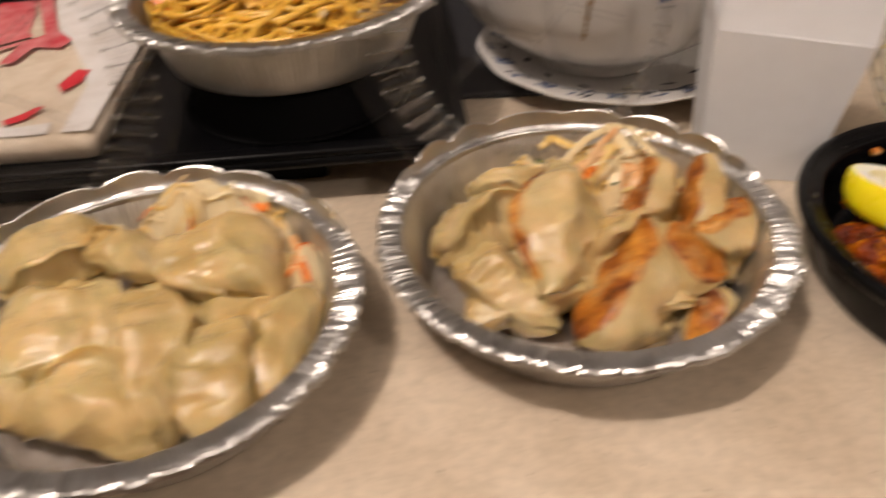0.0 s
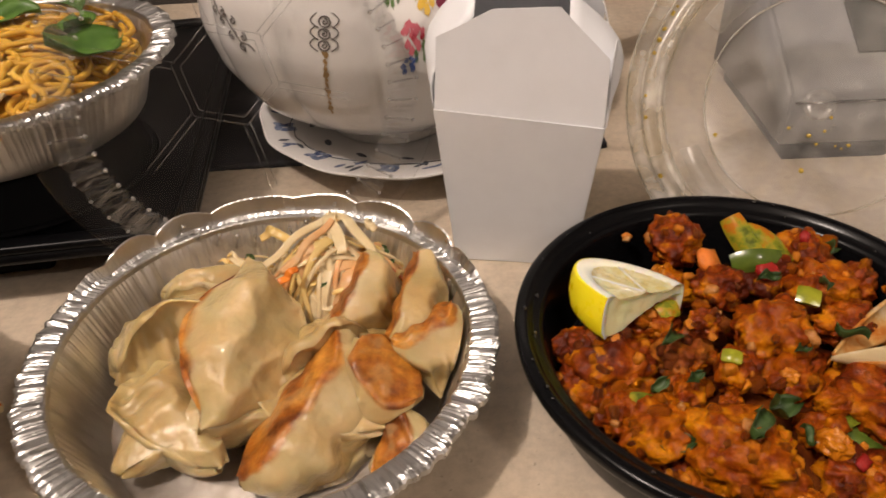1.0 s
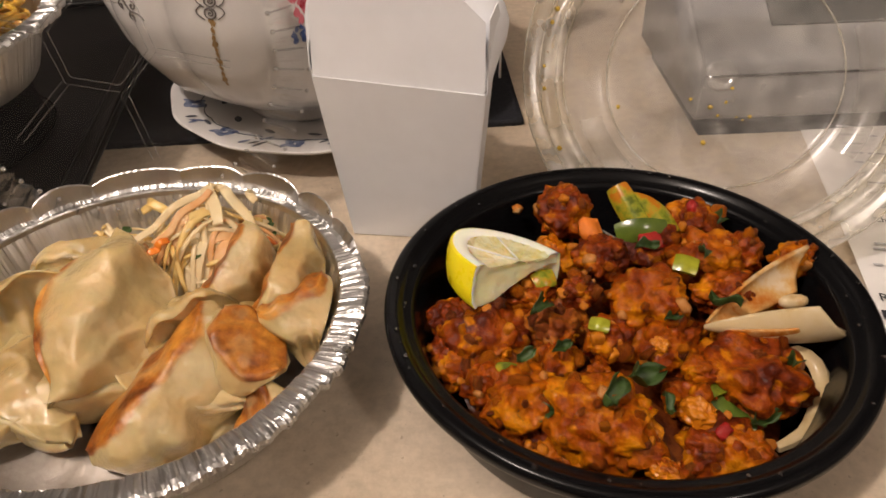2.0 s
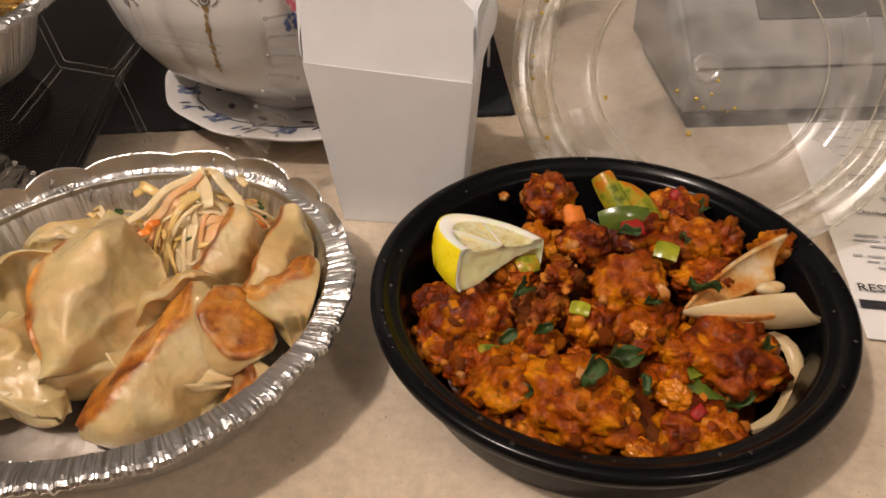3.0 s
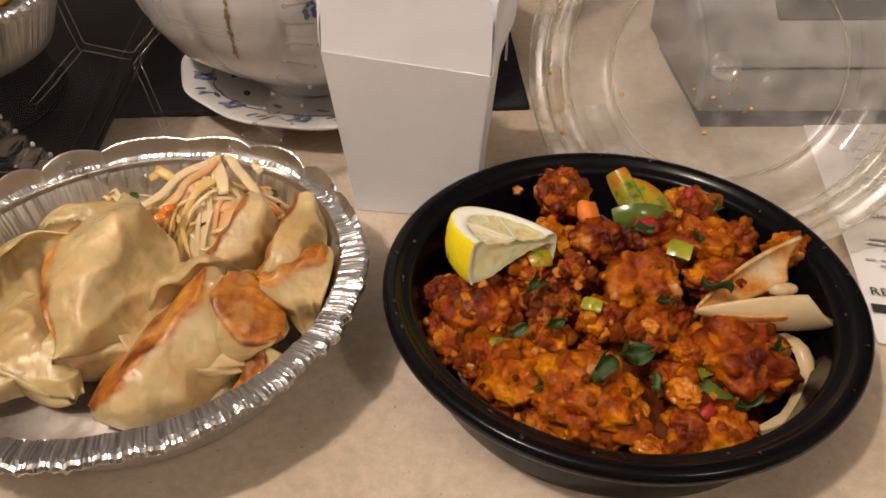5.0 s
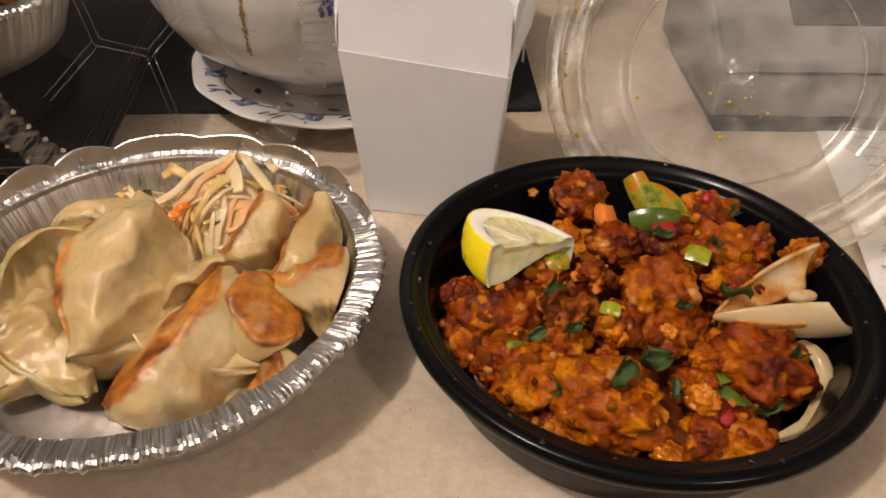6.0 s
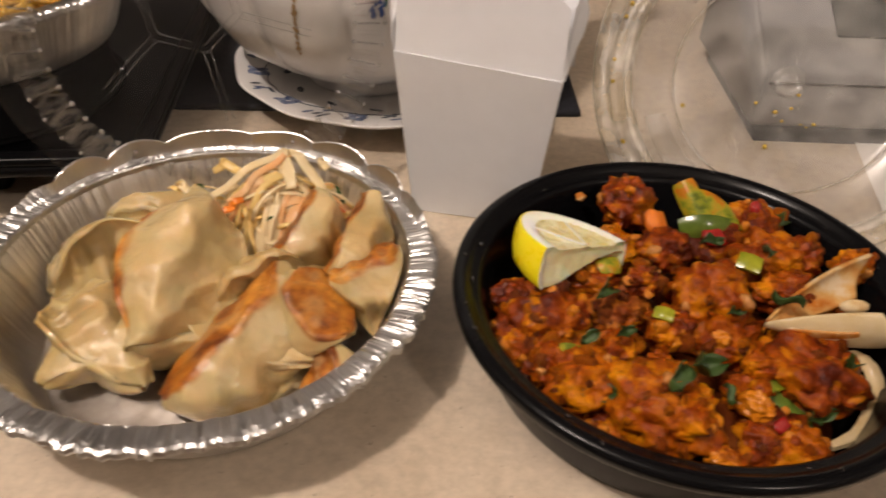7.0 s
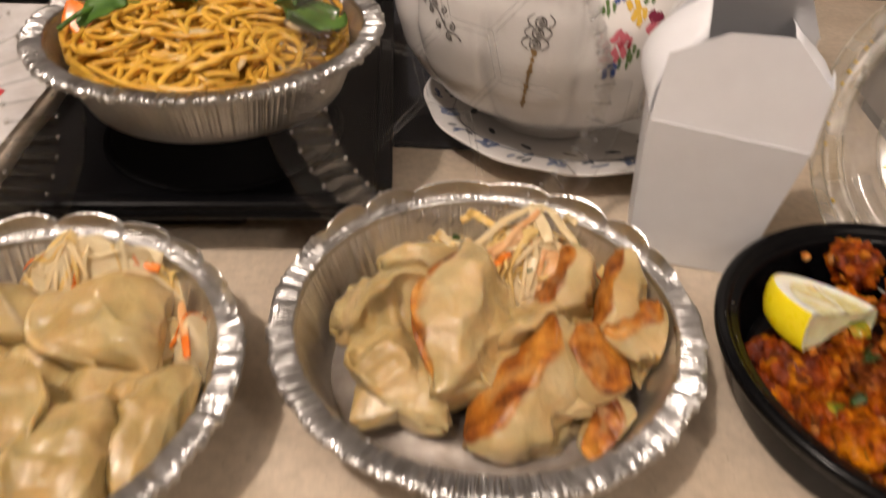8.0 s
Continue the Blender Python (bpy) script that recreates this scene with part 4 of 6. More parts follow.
# lower layers that the others lie on
for k, (x, y, turn) in enumerate(((0.030, 0.252, 20), (0.074, 0.262, 130), (0.030, 0.298, 250), (0.086, 0.300, 300))):
    m = pose(x, y, 0, 0, 0, turn)
    fried(m @ Vector((-0.030, -0.012, 0.013)), m @ Vector((0.030, -0.012, 0.013)), m.to_3x3() @ Vector((0, -1, -0.1)), 0.036, 0.014, 0.020, 70 + k, 0.0, "pale dumpling lying flat underneath the others")
for k, (x, y, turn) in enumerate(((-0.170, 0.205, 10), (-0.105, 0.208, 140), (-0.140, 0.250, 260), (-0.185, 0.250, 330), (-0.096, 0.250, 60))):
    m = pose(x, y, 0, 0, 0, turn)
    steamed(m @ Vector((-0.032, -0.012, 0.014)), m @ Vector((0.032, -0.012, 0.014)), m.to_3x3() @ Vector((0, -1, -0.1)), 0.040, 0.016, 0.024, 80 + k)


# ---- slaw ----
def ribbon_mesh(name, pts, width, thick, normal, cup=0.3, ends=0.45):
    """A cupped flat strip with thickness along points."""
    pts = [Vector(p) for p in pts]
    n = Vector(normal).normalized()
    fine = []
    for i in range(len(pts) - 1):
        p_1, p0, p1, p2 = pts[max(i - 1, 0)], pts[i], pts[i + 1], pts[min(i + 2, len(pts) - 1)]
        steps = 7 if len(pts) < 7 else 3
        for t in np.linspace(0, 1, steps)[:-1]:
            fine.append(0.5 * ((2 * p0) + (p1 - p_1) * t + (2 * p_1 - 5 * p0 + 4 * p1 - p2) * t * t + (3 * p0 - p_1 - 3 * p1 + p2) * t ** 3))
    fine.append(pts[-1])
    loops = []
    for i, p in enumerate(fine):
        d = (fine[min(i + 1, len(fine) - 1)] - fine[max(i - 1, 0)]).normalized()
        s = d.cross(n).normalized()
        nn = s.cross(d)
        t = i / (len(fine) - 1)
        w = width * max(0.12, math.sin(math.pi * min(1, max(0, 0.06 + 0.88 * t)))) ** ends / 2
        top = [p + s * w * q + nn * (-cup * w * q * q) for q in np.linspace(-1, 1, 9 if width > 0.005 else 5)]
        loops.append(top + [v - nn * thick for v in top[::-1]])
    return grid_mesh(name, loops, wrap=True, cap=True)


def slaw(name, cx, cy, cz, sx, sy, sz, count, seed, label, carrot=0.045, stretch=1.0, lie=None):
    """A loose heap of shredded cabbage and carrot: ribbons draped over a low mound."""
    rs = random.Random(seed)
    e = thing(name, pose(cx, cy, cz), label, "salad")

    def skin(x, y):
        q = min(0.98, math.hypot(x / sx, y / sy))
        return sz * (1 - q ** 1.5) ** 0.8 + 0.007 * fractal((x, y, seed), 55, 2)

    part("cabbage_bed", lathe("cabbage_bed", [(sx * q, 1.12 * sz * max(0.0, 1 - q ** 1.5) ** 0.8 + 0.0010) for q in (0.96, 0.85, 0.65, 0.4, 0.2, 0.004)], 56, lambda r, z, a, i: (r, z + 0.0035 * fractal((r * math.cos(a), r * math.sin(a), seed), 110, 4))), cabbage_mat, e, m=Matrix.Diagonal((1, sy / sx, 1, 1)))
    for i in range(count):
        a, q = rs.uniform(0, 2 * math.pi), math.sqrt(rs.random()) * 0.86
        x, y = sx * q * math.cos(a), sy * q * math.sin(a)
        L, ang, curl_ = rs.uniform(0.014, 0.032) * stretch, rs.uniform(0, 6.28), rs.uniform(-0.7, 0.7)
        if lie is not None:
            ang = lie + rs.gauss(0, 0.65) + (math.pi if rs.random() < 0.5 else 0)
        lift, wave, arch = rs.uniform(-0.001, 0.0040), rs.uniform(0, 6.28), rs.uniform(-0.003, 0.004)
        lean = rs.uniform(-0.011, 0.011)
        pts = []
        px, py = x - L * 0.4 * math.cos(ang), y - L * 0.4 * math.sin(ang)
        for k in range(10):
            t = k / 9
            ang += curl_ / 9
            px, py = px + L / 9 * math.cos(ang), py + L / 9 * math.sin(ang)
            w = math.hypot(px / sx, py / sy)
            if w > 1.0:
                px, py = px / w, py / w
            pts.append((px, py, skin(px, py) + lift + lean * (t - 0.5) + arch * math.sin(math.pi * t) + 0.0010 * math.sin(5 * t + wave)))
        nx, ny = x / sx ** 2, y / sy ** 2
        n = Vector((nx * sz, ny * sz, 1.2)).normalized() + Vector((rs.uniform(-0.45, 0.45), rs.uniform(-0.6, 0.25), 0))
        kind = rs.random()
        mat = cabbage_mat if kind < 0.54 else cabbage_yellow if kind < 0.86 else cabbage_orange if kind < 1 - carrot else carrot_mat
        broad = rs.random() < 0.14
        wide = 0.0022 if mat is carrot_mat else rs.uniform(0.0044, 0.0070) if broad else rs.uniform(0.0018, 0.0036)
        part("shred", ribbon_mesh("shred", pts, wide, 0.0005, n, 0.12 if broad else 0.3), mat, e)
    for i in range(count // 24):
        a, q = rs.uniform(0, 6.28), math.sqrt(rs.random()) * 0.8
        x, y = sx * q * math.cos(a), sy * q * math.sin(a)
        part("herb_fleck", leaf_mesh(0.0018 + rs.random() * 0.0012, rs.random() * 9), leaf_mat, e, m=pose(x, y, skin(x, y) + 0.0042, rs.uniform(-10, 40), rs.uniform(-30, 30), rs.uniform(0, 360)))
    return e


def leaf_mesh(r, seed, aspect=0.7, thick=0.0003, cup=0.2, n=10):
    rows = []
    for i in range(n + 1):
        u = -1 + 2 * i / n
        half = aspect * r * max(0.04, 1 - abs(u) ** 2) ** 0.6 * (1 + 0.18 * math.sin(u * 6 + seed))
        rows.append([(u * r, half * (-1 + 2 * j / 6), cup * r * ((2 * j / 6 - 1) ** 2 + 0.7 * math.sin(u * 3 + seed)) * 0.6) for j in range(7)])
    top = rows
    bot = [[(x, y, z - thick) for x, y, z in r_] for r_ in rows]
    loops = [t + b[::-1] for t, b in zip(top, bot)]
    return grid_mesh("leaf", loops, wrap=True, cap=True)


heap = slaw("cabbage_slaw", 0.078, 0.324, 0.012, 0.038, 0.028, 0.028, 270, 4, "heap of shredded cabbage and carrot slaw at the pan's back", 0.045, 1.5, 0.75)
HEAP = Vector((0.078, 0.324, 0.012))
for pts, w, n, mt in ((((0.078, 0.345, 0.040), (0.0785, 0.338, 0.0505), (0.081, 0.328, 0.0495), (0.0845, 0.317, 0.043)), 0.0085, (-0.2, -0.6, 0.8), cabbage_mat),
                      (((0.080, 0.340, 0.048), (0.086, 0.334, 0.0515), (0.092, 0.327, 0.048), (0.098, 0.319, 0.040)), 0.0065, (0.3, -0.5, 0.8), cabbage_mat),
                      (((0.043, 0.344, 0.034), (0.048, 0.343, 0.041), (0.054, 0.337, 0.042), (0.060, 0.331, 0.040)), 0.0060, (0.0, -0.6, 0.8), cabbage_yellow),
                      (((0.046, 0.318, 0.036), (0.058, 0.326, 0.042), (0.070, 0.334, 0.047), (0.078, 0.341, 0.048)), 0.0050, (0.2, -0.6, 0.8), cabbage_mat),
                      (((0.058, 0.310, 0.040), (0.066, 0.316, 0.045), (0.073, 0.324, 0.049), (0.080, 0.333, 0.051)), 0.0046, (0.1, -0.7, 0.7), cabbage_orange),
                      (((0.094, 0.340, 0.040), (0.096, 0.336, 0.047), (0.100, 0.330, 0.046)), 0.0055, (0.2, -0.6, 0.8), cabbage_mat),
                      (((0.058, 0.302, 0.041), (0.062, 0.303, 0.044), (0.067, 0.306, 0.045)), 0.0045, (0.1, -0.6, 0.8), carrot_mat)):
    way = [Vector(p) - HEAP for p in pts]
    wavy = []
    for t in np.linspace(0, len(way) - 1.001, 14):
        k = int(t)
        wavy.append(way[k].lerp(way[k + 1], t - k) + Vector(n) * (0.0012 * math.sin(4.2 * t + 300 * w)) + Vector((0.0010 * math.sin(3 * t), 0, 0)))
    part("ribbon", ribbon_mesh("ribbon", wavy, w * 0.72, 0.0004, n, 0.10, 0.15), mt, heap)
slaw("cabbage_slaw", 0.040, 0.322, 0.006, 0.026, 0.020, 0.028, 60, 8, "pale shredded cabbage slaw beside the dumplings")
slaw("cabbage_slaw", -0.122, 0.290, 0.008, 0.048, 0.017, 0.042, 120, 14, "shredded cabbage and orange carrot slaw in the steamed pan", 0.16)
slaw("cabbage_slaw", -0.072, 0.262, 0.006, 0.012, 0.020, 0.026, 20, 19, "few shreds of slaw beside the steamed dumplings")


SLAW = "vegetable strips on the steamed dumplings"
for pts, w, mat, lab in (([(-0.1340, 0.2905, 0.0400), (-0.1250, 0.2935, 0.0420), (-0.1150, 0.2930, 0.0400)], 0.0070, carrot_mat, "bright orange carrot strip on the slaw"),
                         ([(-0.1060, 0.2860, 0.0405), (-0.0990, 0.2885, 0.0415), (-0.0920, 0.2890, 0.0400)], 0.0048, carrot_mat, "bright orange carrot strip on the slaw"),
                         ([(-0.1440, 0.2880, 0.0380), (-0.1420, 0.2980, 0.0420), (-0.1390, 0.3090, 0.0430)], 0.0085, cabbage_yellow, "pale cabbage strip leaning on the foil wall"),
                         ([(-0.1180, 0.2900, 0.0420), (-0.1060, 0.2950, 0.0430), (-0.0930, 0.2960, 0.0400)], 0.0080, cabbage_mat, "pale cabbage strip among the carrots"),
                         ([(-0.0800, 0.2760, 0.0330), (-0.0760, 0.2660, 0.0350), (-0.0720, 0.2560, 0.0330)], 0.0040, cabbage_orange, "orange-tinted cabbage strip beside the dumplings"),
                         ([(-0.0760, 0.2640, 0.0310), (-0.0715, 0.2540, 0.0330), (-0.0680, 0.2450, 0.0310)], 0.0034, carrot_mat, "thin carrot strip beside the dumplings")):
    tagged(part("vegetable_strip", ribbon_mesh("vegetable_strip", pts, w, 0.0009, (0, -0.6, 0.8), 0.2, 0.25), mat), lab, "vegetable", SLAW)


# ---- noodles ----
def noodles(cx, cy, cz, seed):
    rs = random.Random(seed)
    e = thing("noodles", pose(cx, cy, cz), "heap of yellow stir-fried noodles filling the foil pan", "noodles")
    part("noodle_bed", lathe("noodle_bed", [(0.072, 0.019), (0.060, 0.024), (0.040, 0.028), (0.0004, 0.030)], 64, lambda r, z, a, i: (r, z + 0.003 * fractal((r * math.cos(a), r * math.sin(a), 1), 90, 3))), noodle_mat, e)
    for i in range(190):
        a, q = rs.uniform(0, 6.28), math.sqrt(rs.random()) * 0.068
        x, y = q * math.cos(a), q * math.sin(a)
        R, ph = rs.uniform(0.010, 0.030), rs.uniform(0, 6.28)
        sweep, sq = rs.uniform(1.8, 5.0), rs.uniform(0.55, 1.0)
        tilt = rs.uniform(-0.35, 0.35)
        tw = rs.uniform(0, 6.28)
        lift = rs.uniform(-0.002, 0.0085)
        pts = []
        for k in range(26):
            t = k / 25
            g = ph + sweep * t
            rr = R * (1 + 0.35 * math.sin(2.3 * g + i))
            dx, dy = rr * math.cos(g), rr * sq * math.sin(g)
            px, py = x + dx * math.cos(tw) - dy * math.sin(tw), y + dx * math.sin(tw) + dy * math.cos(tw)
            d = math.hypot(px, py)
            if d > 0.0735:
                px, py = px * 0.0735 / d, py * 0.0735 / d
            dome = 0.036 - 1.6 * min(d, 0.0735) ** 2
            pts.append((px, py, dome + lift + tilt * (dx * 0.5) + 0.0012 * math.sin(5 * t + i)))
        part("noodle", tube("noodle", pts, rs.uniform(0.0014, 0.0019), 7), noodle_mat, e)
    for i in range(16):
        a, q, g = rs.uniform(0, 6.28), math.sqrt(rs.random()) * 0.058, rs.uniform(0, 6.28)
        pts = [(q * math.cos(a) + 0.026 * (t - 0.5) * math.cos(g + t), q * math.sin(a) + 0.026 * (t - 0.5) * math.sin(g + t), 0.0405 - 1.4 * q * q + 0.003 * math.sin(3 * t)) for t in np.linspace(0, 1, 7)]
        part("shred", ribbon_mesh("shred", pts, 0.0040, 0.0008, (0, -0.4, 0.9), 0.3), rs.choice((cabbage_yellow, cabbage_orange, onion_mat)), e)
    # carrot slices, green leaves
    for (x, y, z, rx, ry, rz, L) in ((-0.066, -0.010, 0.037, 25, 35, -50, 0.014), (-0.052, -0.036, 0.035, 15, 10, 10, 0.009), (0.03, 0.03, 0.040, 0, 10, 60, 0.008)):
        part("carrot_slice", leaf_mesh(L, x * 50, 0.55, 0.0018, 0.1, 14), carrot_mat, e, m=pose(x, y, z, rx, ry, rz))
    for (x, y, z, rx, ry, rz, r) in ((0.060, -0.018, 0.0460, 14, 18, 60, 0.021), (0.048, 0.004, 0.0470, -10, 10, 100, 0.018), (0.000, 0.034, 0.0450, 10, 5, 20, 0.018), (0.030, 0.055, 0.042, 0, 5, 120, 0.014), (-0.018, 0.006, 0.0475, 12, -8, 150, 0.015), (-0.052, -0.012, 0.0430, 10, -15, 40, 0.014)):
        part("green_leaf", leaf_mesh(r, x * 90, 0.62, 0.0006, 0.35, 18), spinach_mat, e, m=pose(x, y, z, rx, ry, rz))
    for s in range(5):
        pts = [(-0.068 + 0.006 * s + 0.020 * t, -0.030 + 0.010 * s + 0.040 * t * (1 - 0.3 * s / 5), 0.0410 + 0.004 * math.sin(3 * t + s)) for t in np.linspace(0, 1, 9)]
        part("green_stem", tube("green_stem", pts, 0.0013, 6), spinach_mat, e)
    return e


noodles(-0.0978, 0.4256, 0.0634, 31)


# ---- saucy chicken ----
def chunk_mesh(r, seed, rough=1.0):
    """A lobed, crumbly lump."""
    bm = bmesh.new()
    bmesh.ops.create_icosphere(bm, subdivisions=5 if r > 0.004 else 3, radius=1.0)
    rs = random.Random(seed)
    sx, sy, sz = rs.uniform(0.85, 1.22), rs.uniform(0.85, 1.18), rs.uniform(0.72, 0.95)
    off = Vector((seed * 3.1, seed * 1.7, 0))
    for v in bm.verts:
        d = v.co.normalized()
        near = noise.voronoi(d * 2.1 + off)[0]
        small = noise.voronoi(d * 6.0 + off)[0]
        k = 0.94 + 0.30 * noise.noise(d * 1.5 + off) + rough * (0.26 * (1 - min(1.0, near[0] * 1.25) ** 2) - 0.10 + 0.07 * (1 - min(1.0, small[0] * 1.25) ** 2) - 0.03 + 0.12 * noise.noise(d * 4 + off) + 0.07 * noise.noise(d * 9 + off) + 0.03 * noise.noise(d * 22 + off))
        v.co = Vector((d.x * sx, d.y * sy, d.z * sz)) * r * k
    return bm


# the large pieces: place, half size
CHUNKS = [(0.2359, 0.3217, 0.0350, 0.0128), (0.2910, 0.3111, 0.0340, 0.0102), (0.2449, 0.2888, 0.0345, 0.0114), (0.2313, 0.2659, 0.0365, 0.0078), (0.2579, 0.2623, 0.0325, 0.0138), (0.2866, 0.2864, 0.0325, 0.0132),
          (0.3050, 0.2921, 0.0285, 0.0108), (0.2900, 0.2695, 0.0300, 0.0108), (0.3247, 0.2831, 0.0315, 0.0080), (0.2227, 0.2619, 0.0240, 0.0126), (0.1970, 0.2640, 0.0161, 0.0182), (0.1830, 0.2696, 0.0205, 0.0100),
          (0.1868, 0.2482, 0.0160, 0.0102), (0.2399, 0.2486, 0.0280, 0.0100), (0.2624, 0.2499, 0.0204, 0.0145), (0.2050, 0.2275, 0.0205, 0.0138), (0.1938, 0.2384, 0.0172, 0.0092), (0.2290, 0.2130, 0.0225, 0.0195),
           (0.2890, 0.2345, 0.0190, 0.0185), (0.2690, 0.2055, 0.0130, 0.0125), (0.2631, 0.2243, 0.0190, 0.0078), (0.2152, 0.2762, 0.0280, 0.0100), (0.2708, 0.3015, 0.0275, 0.0125),
          (0.3102, 0.2710, 0.0240, 0.0080), (0.2750, 0.2015, 0.0145, 0.0104), (0.2183, 0.2454, 0.0205, 0.0094), (0.1790, 0.2564, 0.0165, 0.0075), (0.2280, 0.3000, 0.0240, 0.0120), (0.2080, 0.2180, 0.0120, 0.0080), (0.2125, 0.2050, 0.0130, 0.0095)]
CHICKEN_GROUP = "chicken pieces in the black bowl"


def dice_mesh(seed):
    """A small uneven cube of egg, onion or batter, its corners rounded."""
    bm = bmesh.new()
    bmesh.ops.create_cube(bm, size=1.5)
    bmesh.ops.subdivide_edges(bm, edges=bm.edges[:], cuts=2, use_grid_fill=True)
    for v in bm.verts:
        d = v.co.normalized()
        v.co = v.co.lerp(d, 0.72) * (1 + 0.35 * noise.noise(d * 1.7 + Vector((seed * 2.3, seed, 0))))
    me = bpy.data.meshes.new("crumb")
    bm.to_mesh(me)
    bm.free()
    return me


DICE = {m_.name: [dice_mesh(k + 3 * n) for k in range(3)] for n, m_ in enumerate((egg_mat, chicken_mat, chicken_dark, onion_sauced, red_mat))}
DARK = {9}
rs = random.Random(15)
for k, (x, y, z, r) in enumerate(CHUNKS):
    bm = chunk_mesh(r * 0.98, k + 1)
    turn = pose(x, y, z, 0, 0, k * 67)
    back = turn.inverted()
    for v in bm.verts:
        # pressed against the bowl's inner wall
        q = turn @ v.co
        rr, rm = math.hypot(q.x - 0.2482, q.y - 0.2641), 0.0715 + 0.29 * max(0.0, min(q.z, 0.030) - 0.004)
        q.z = max(q.z, 0.0035)
        if rr > rm and q.z < 0.034:
            q.x, q.y = 0.2482 + (q.x - 0.2482) * rm / rr, 0.2641 + (q.y - 0.2641) * rm / rr
        v.co = back @ q
    e = thing("chicken_piece", turn, "dark browned chunk of battered chicken in red sauce" if k in DARK else "craggy orange-red sauced chunk of battered chicken", "chicken", CHICKEN_GROUP)
    tops = [v.co.copy() for v in bm.verts if v.co.z > -0.15 * r]
    part("chunk", bm, chicken_dark if k in DARK else chicken_mat, e)
    for c in range(int(4 + 750 * r)):
        p = rs.choice(tops)
        if (turn @ p).z < 0.012:
            continue
        kind = rs.random()
        mt = (chicken_mat if kind < 0.46 else egg_mat if kind < 0.66 else chicken_dark if kind < 0.95 else onion_sauced if kind < 0.99 else red_mat) if k not in DARK else chicken_dark
        size = rs.uniform(0.0012, 0.0026) if rs.random() < 0.7 else rs.uniform(0.0026, 0.0052 if mt is egg_mat else 0.0038)
        part("crumb", rs.choice(DICE[mt.name]), mt, e, m=Matrix.Translation(p * 0.99) @ pose(0, 0, 0, rs.uniform(0, 360), rs.uniform(0, 360), 0) @ Matrix.Diagonal((size, size * rs.uniform(0.6, 1.3), size * rs.uniform(0.5, 0.9), 1)))
# low layer below the visible pieces, lumpy sauce and small crumbs
bed = [(0.0665, 0.007), (0.062, 0.010), (0.05, 0.014), (0.03, 0.019), (0.0004, 0.020)]
tagged(part("sauce", lathe("sauce", bed, 120, lambda r, z, a, i: (r * (1 + 0.04 * math.sin(5 * a)), z + 0.004 * fractal((r * math.cos(a), r * math.sin(a), 7), 80, 4))), sauce_mat, m=pose(0.2452, 0.2600, 0.0)), "glossy red-brown sauce in the black bowl", "sauce")
rs = random.Random(77)
for k in range(34):
    a, q = rs.uniform(0, 6.28), math.sqrt(rs.random()) * 0.066
    x, y = 0.2450 + q * math.cos(a), 0.2590 + q * math.sin(a)
    if x > 0.305 and y < 0.25:
        continue
    r = rs.uniform(0.0028, 0.0062)
    mt = egg_mat if rs.random() < 0.55 else chicken_mat
    ob = part("chicken_crumb", chunk_mesh(r, 100 + k, 0.8), mt, m=pose(x, y, 0.0275 - 1.6 * (q * q) + rs.uniform(-0.003, 0.003), 0, 0, k * 50))
    tagged(ob, "small orange crumb of battered chicken in sauce" if mt is egg_mat else "small red-brown crumb of sauced chicken", "chicken crumb", "chicken crumbs in the black bowl")


# ---- vegetables in the bowl ----
def curved_strip(name, pts, width, thick, normal, mat, label, category, group="", cup=0.3, ends=0.45):
    """A curved slab of vegetable, cupped, along points."""
    ob = part(name, ribbon_mesh(name, pts, width, thick, normal, cup, ends), mat)
    ob.data.set_sharp_from_angle(angle=radians(42))
    return tagged(ob, label, category, group)


PEP = "pepper pieces in the black bowl"
curved_strip("green_pepper", [(0.2560, 0.3170, 0.0510), (0.2580, 0.3120, 0.0475), (0.2610, 0.3060, 0.0430), (0.2640, 0.3010, 0.0395)], 0.0105, 0.0024, (-0.45, -0.70, 0.55), pepper_mat, "glossy green pepper piece stained with orange sauce", "pepper", PEP, 0.45, 0.10)
curved_strip("green_pepper", [(0.2620, 0.3120, 0.0465), (0.2690, 0.3098, 0.0450), (0.2750, 0.3055, 0.0420), (0.2785, 0.2990, 0.0380)], 0.0095, 0.0022, (0.30, -0.70, 0.60), pepper_mat, "yellow-green pepper piece with orange sauce", "pepper", PEP, 0.4, 0.10)
curved_strip("green_pepper", [(0.2540, 0.3005, 0.0370), (0.2640, 0.2985, 0.0405), (0.2755, 0.2995, 0.0385)], 0.0100, 0.0022, (0.1, -0.8, 0.6), pepper_dark, "dark green pepper strip among the chicken", "pepper", PEP, 0.25, 0.1)
curved_strip("green_pepper", [(0.2700, 0.2745, 0.0425), (0.2739, 0.2722, 0.0430), (0.2785, 0.2705, 0.0418)], 0.0074, 0.0016, (0.1, -0.5, 0.85), pepper_lime, "small lime-green pepper piece among the chicken", "pepper", PEP, 0.15, 0.05)
curved_strip("green_pepper", [(0.2690, 0.2250, 0.0235), (0.2725, 0.2195, 0.0215), (0.2780, 0.2145, 0.0190), (0.2840, 0.2120, 0.0170)], 0.0080, 0.0018, (0, -0.4, 0.9), pepper_dark, "olive-green pepper strip lying in the sauce", "pepper", PEP, 0.25, 0.1)
curved_strip("green_pepper", [(0.2690, 0.2350, 0.0275), (0.2708, 0.2284, 0.0270), (0.2735, 0.2215, 0.0245)], 0.0085, 0.0018, (0.3, -0.4, 0.9), pepper_mat, "olive-green pepper piece beside the large chicken chunk", "pepper", PEP, 0.25, 0.1)
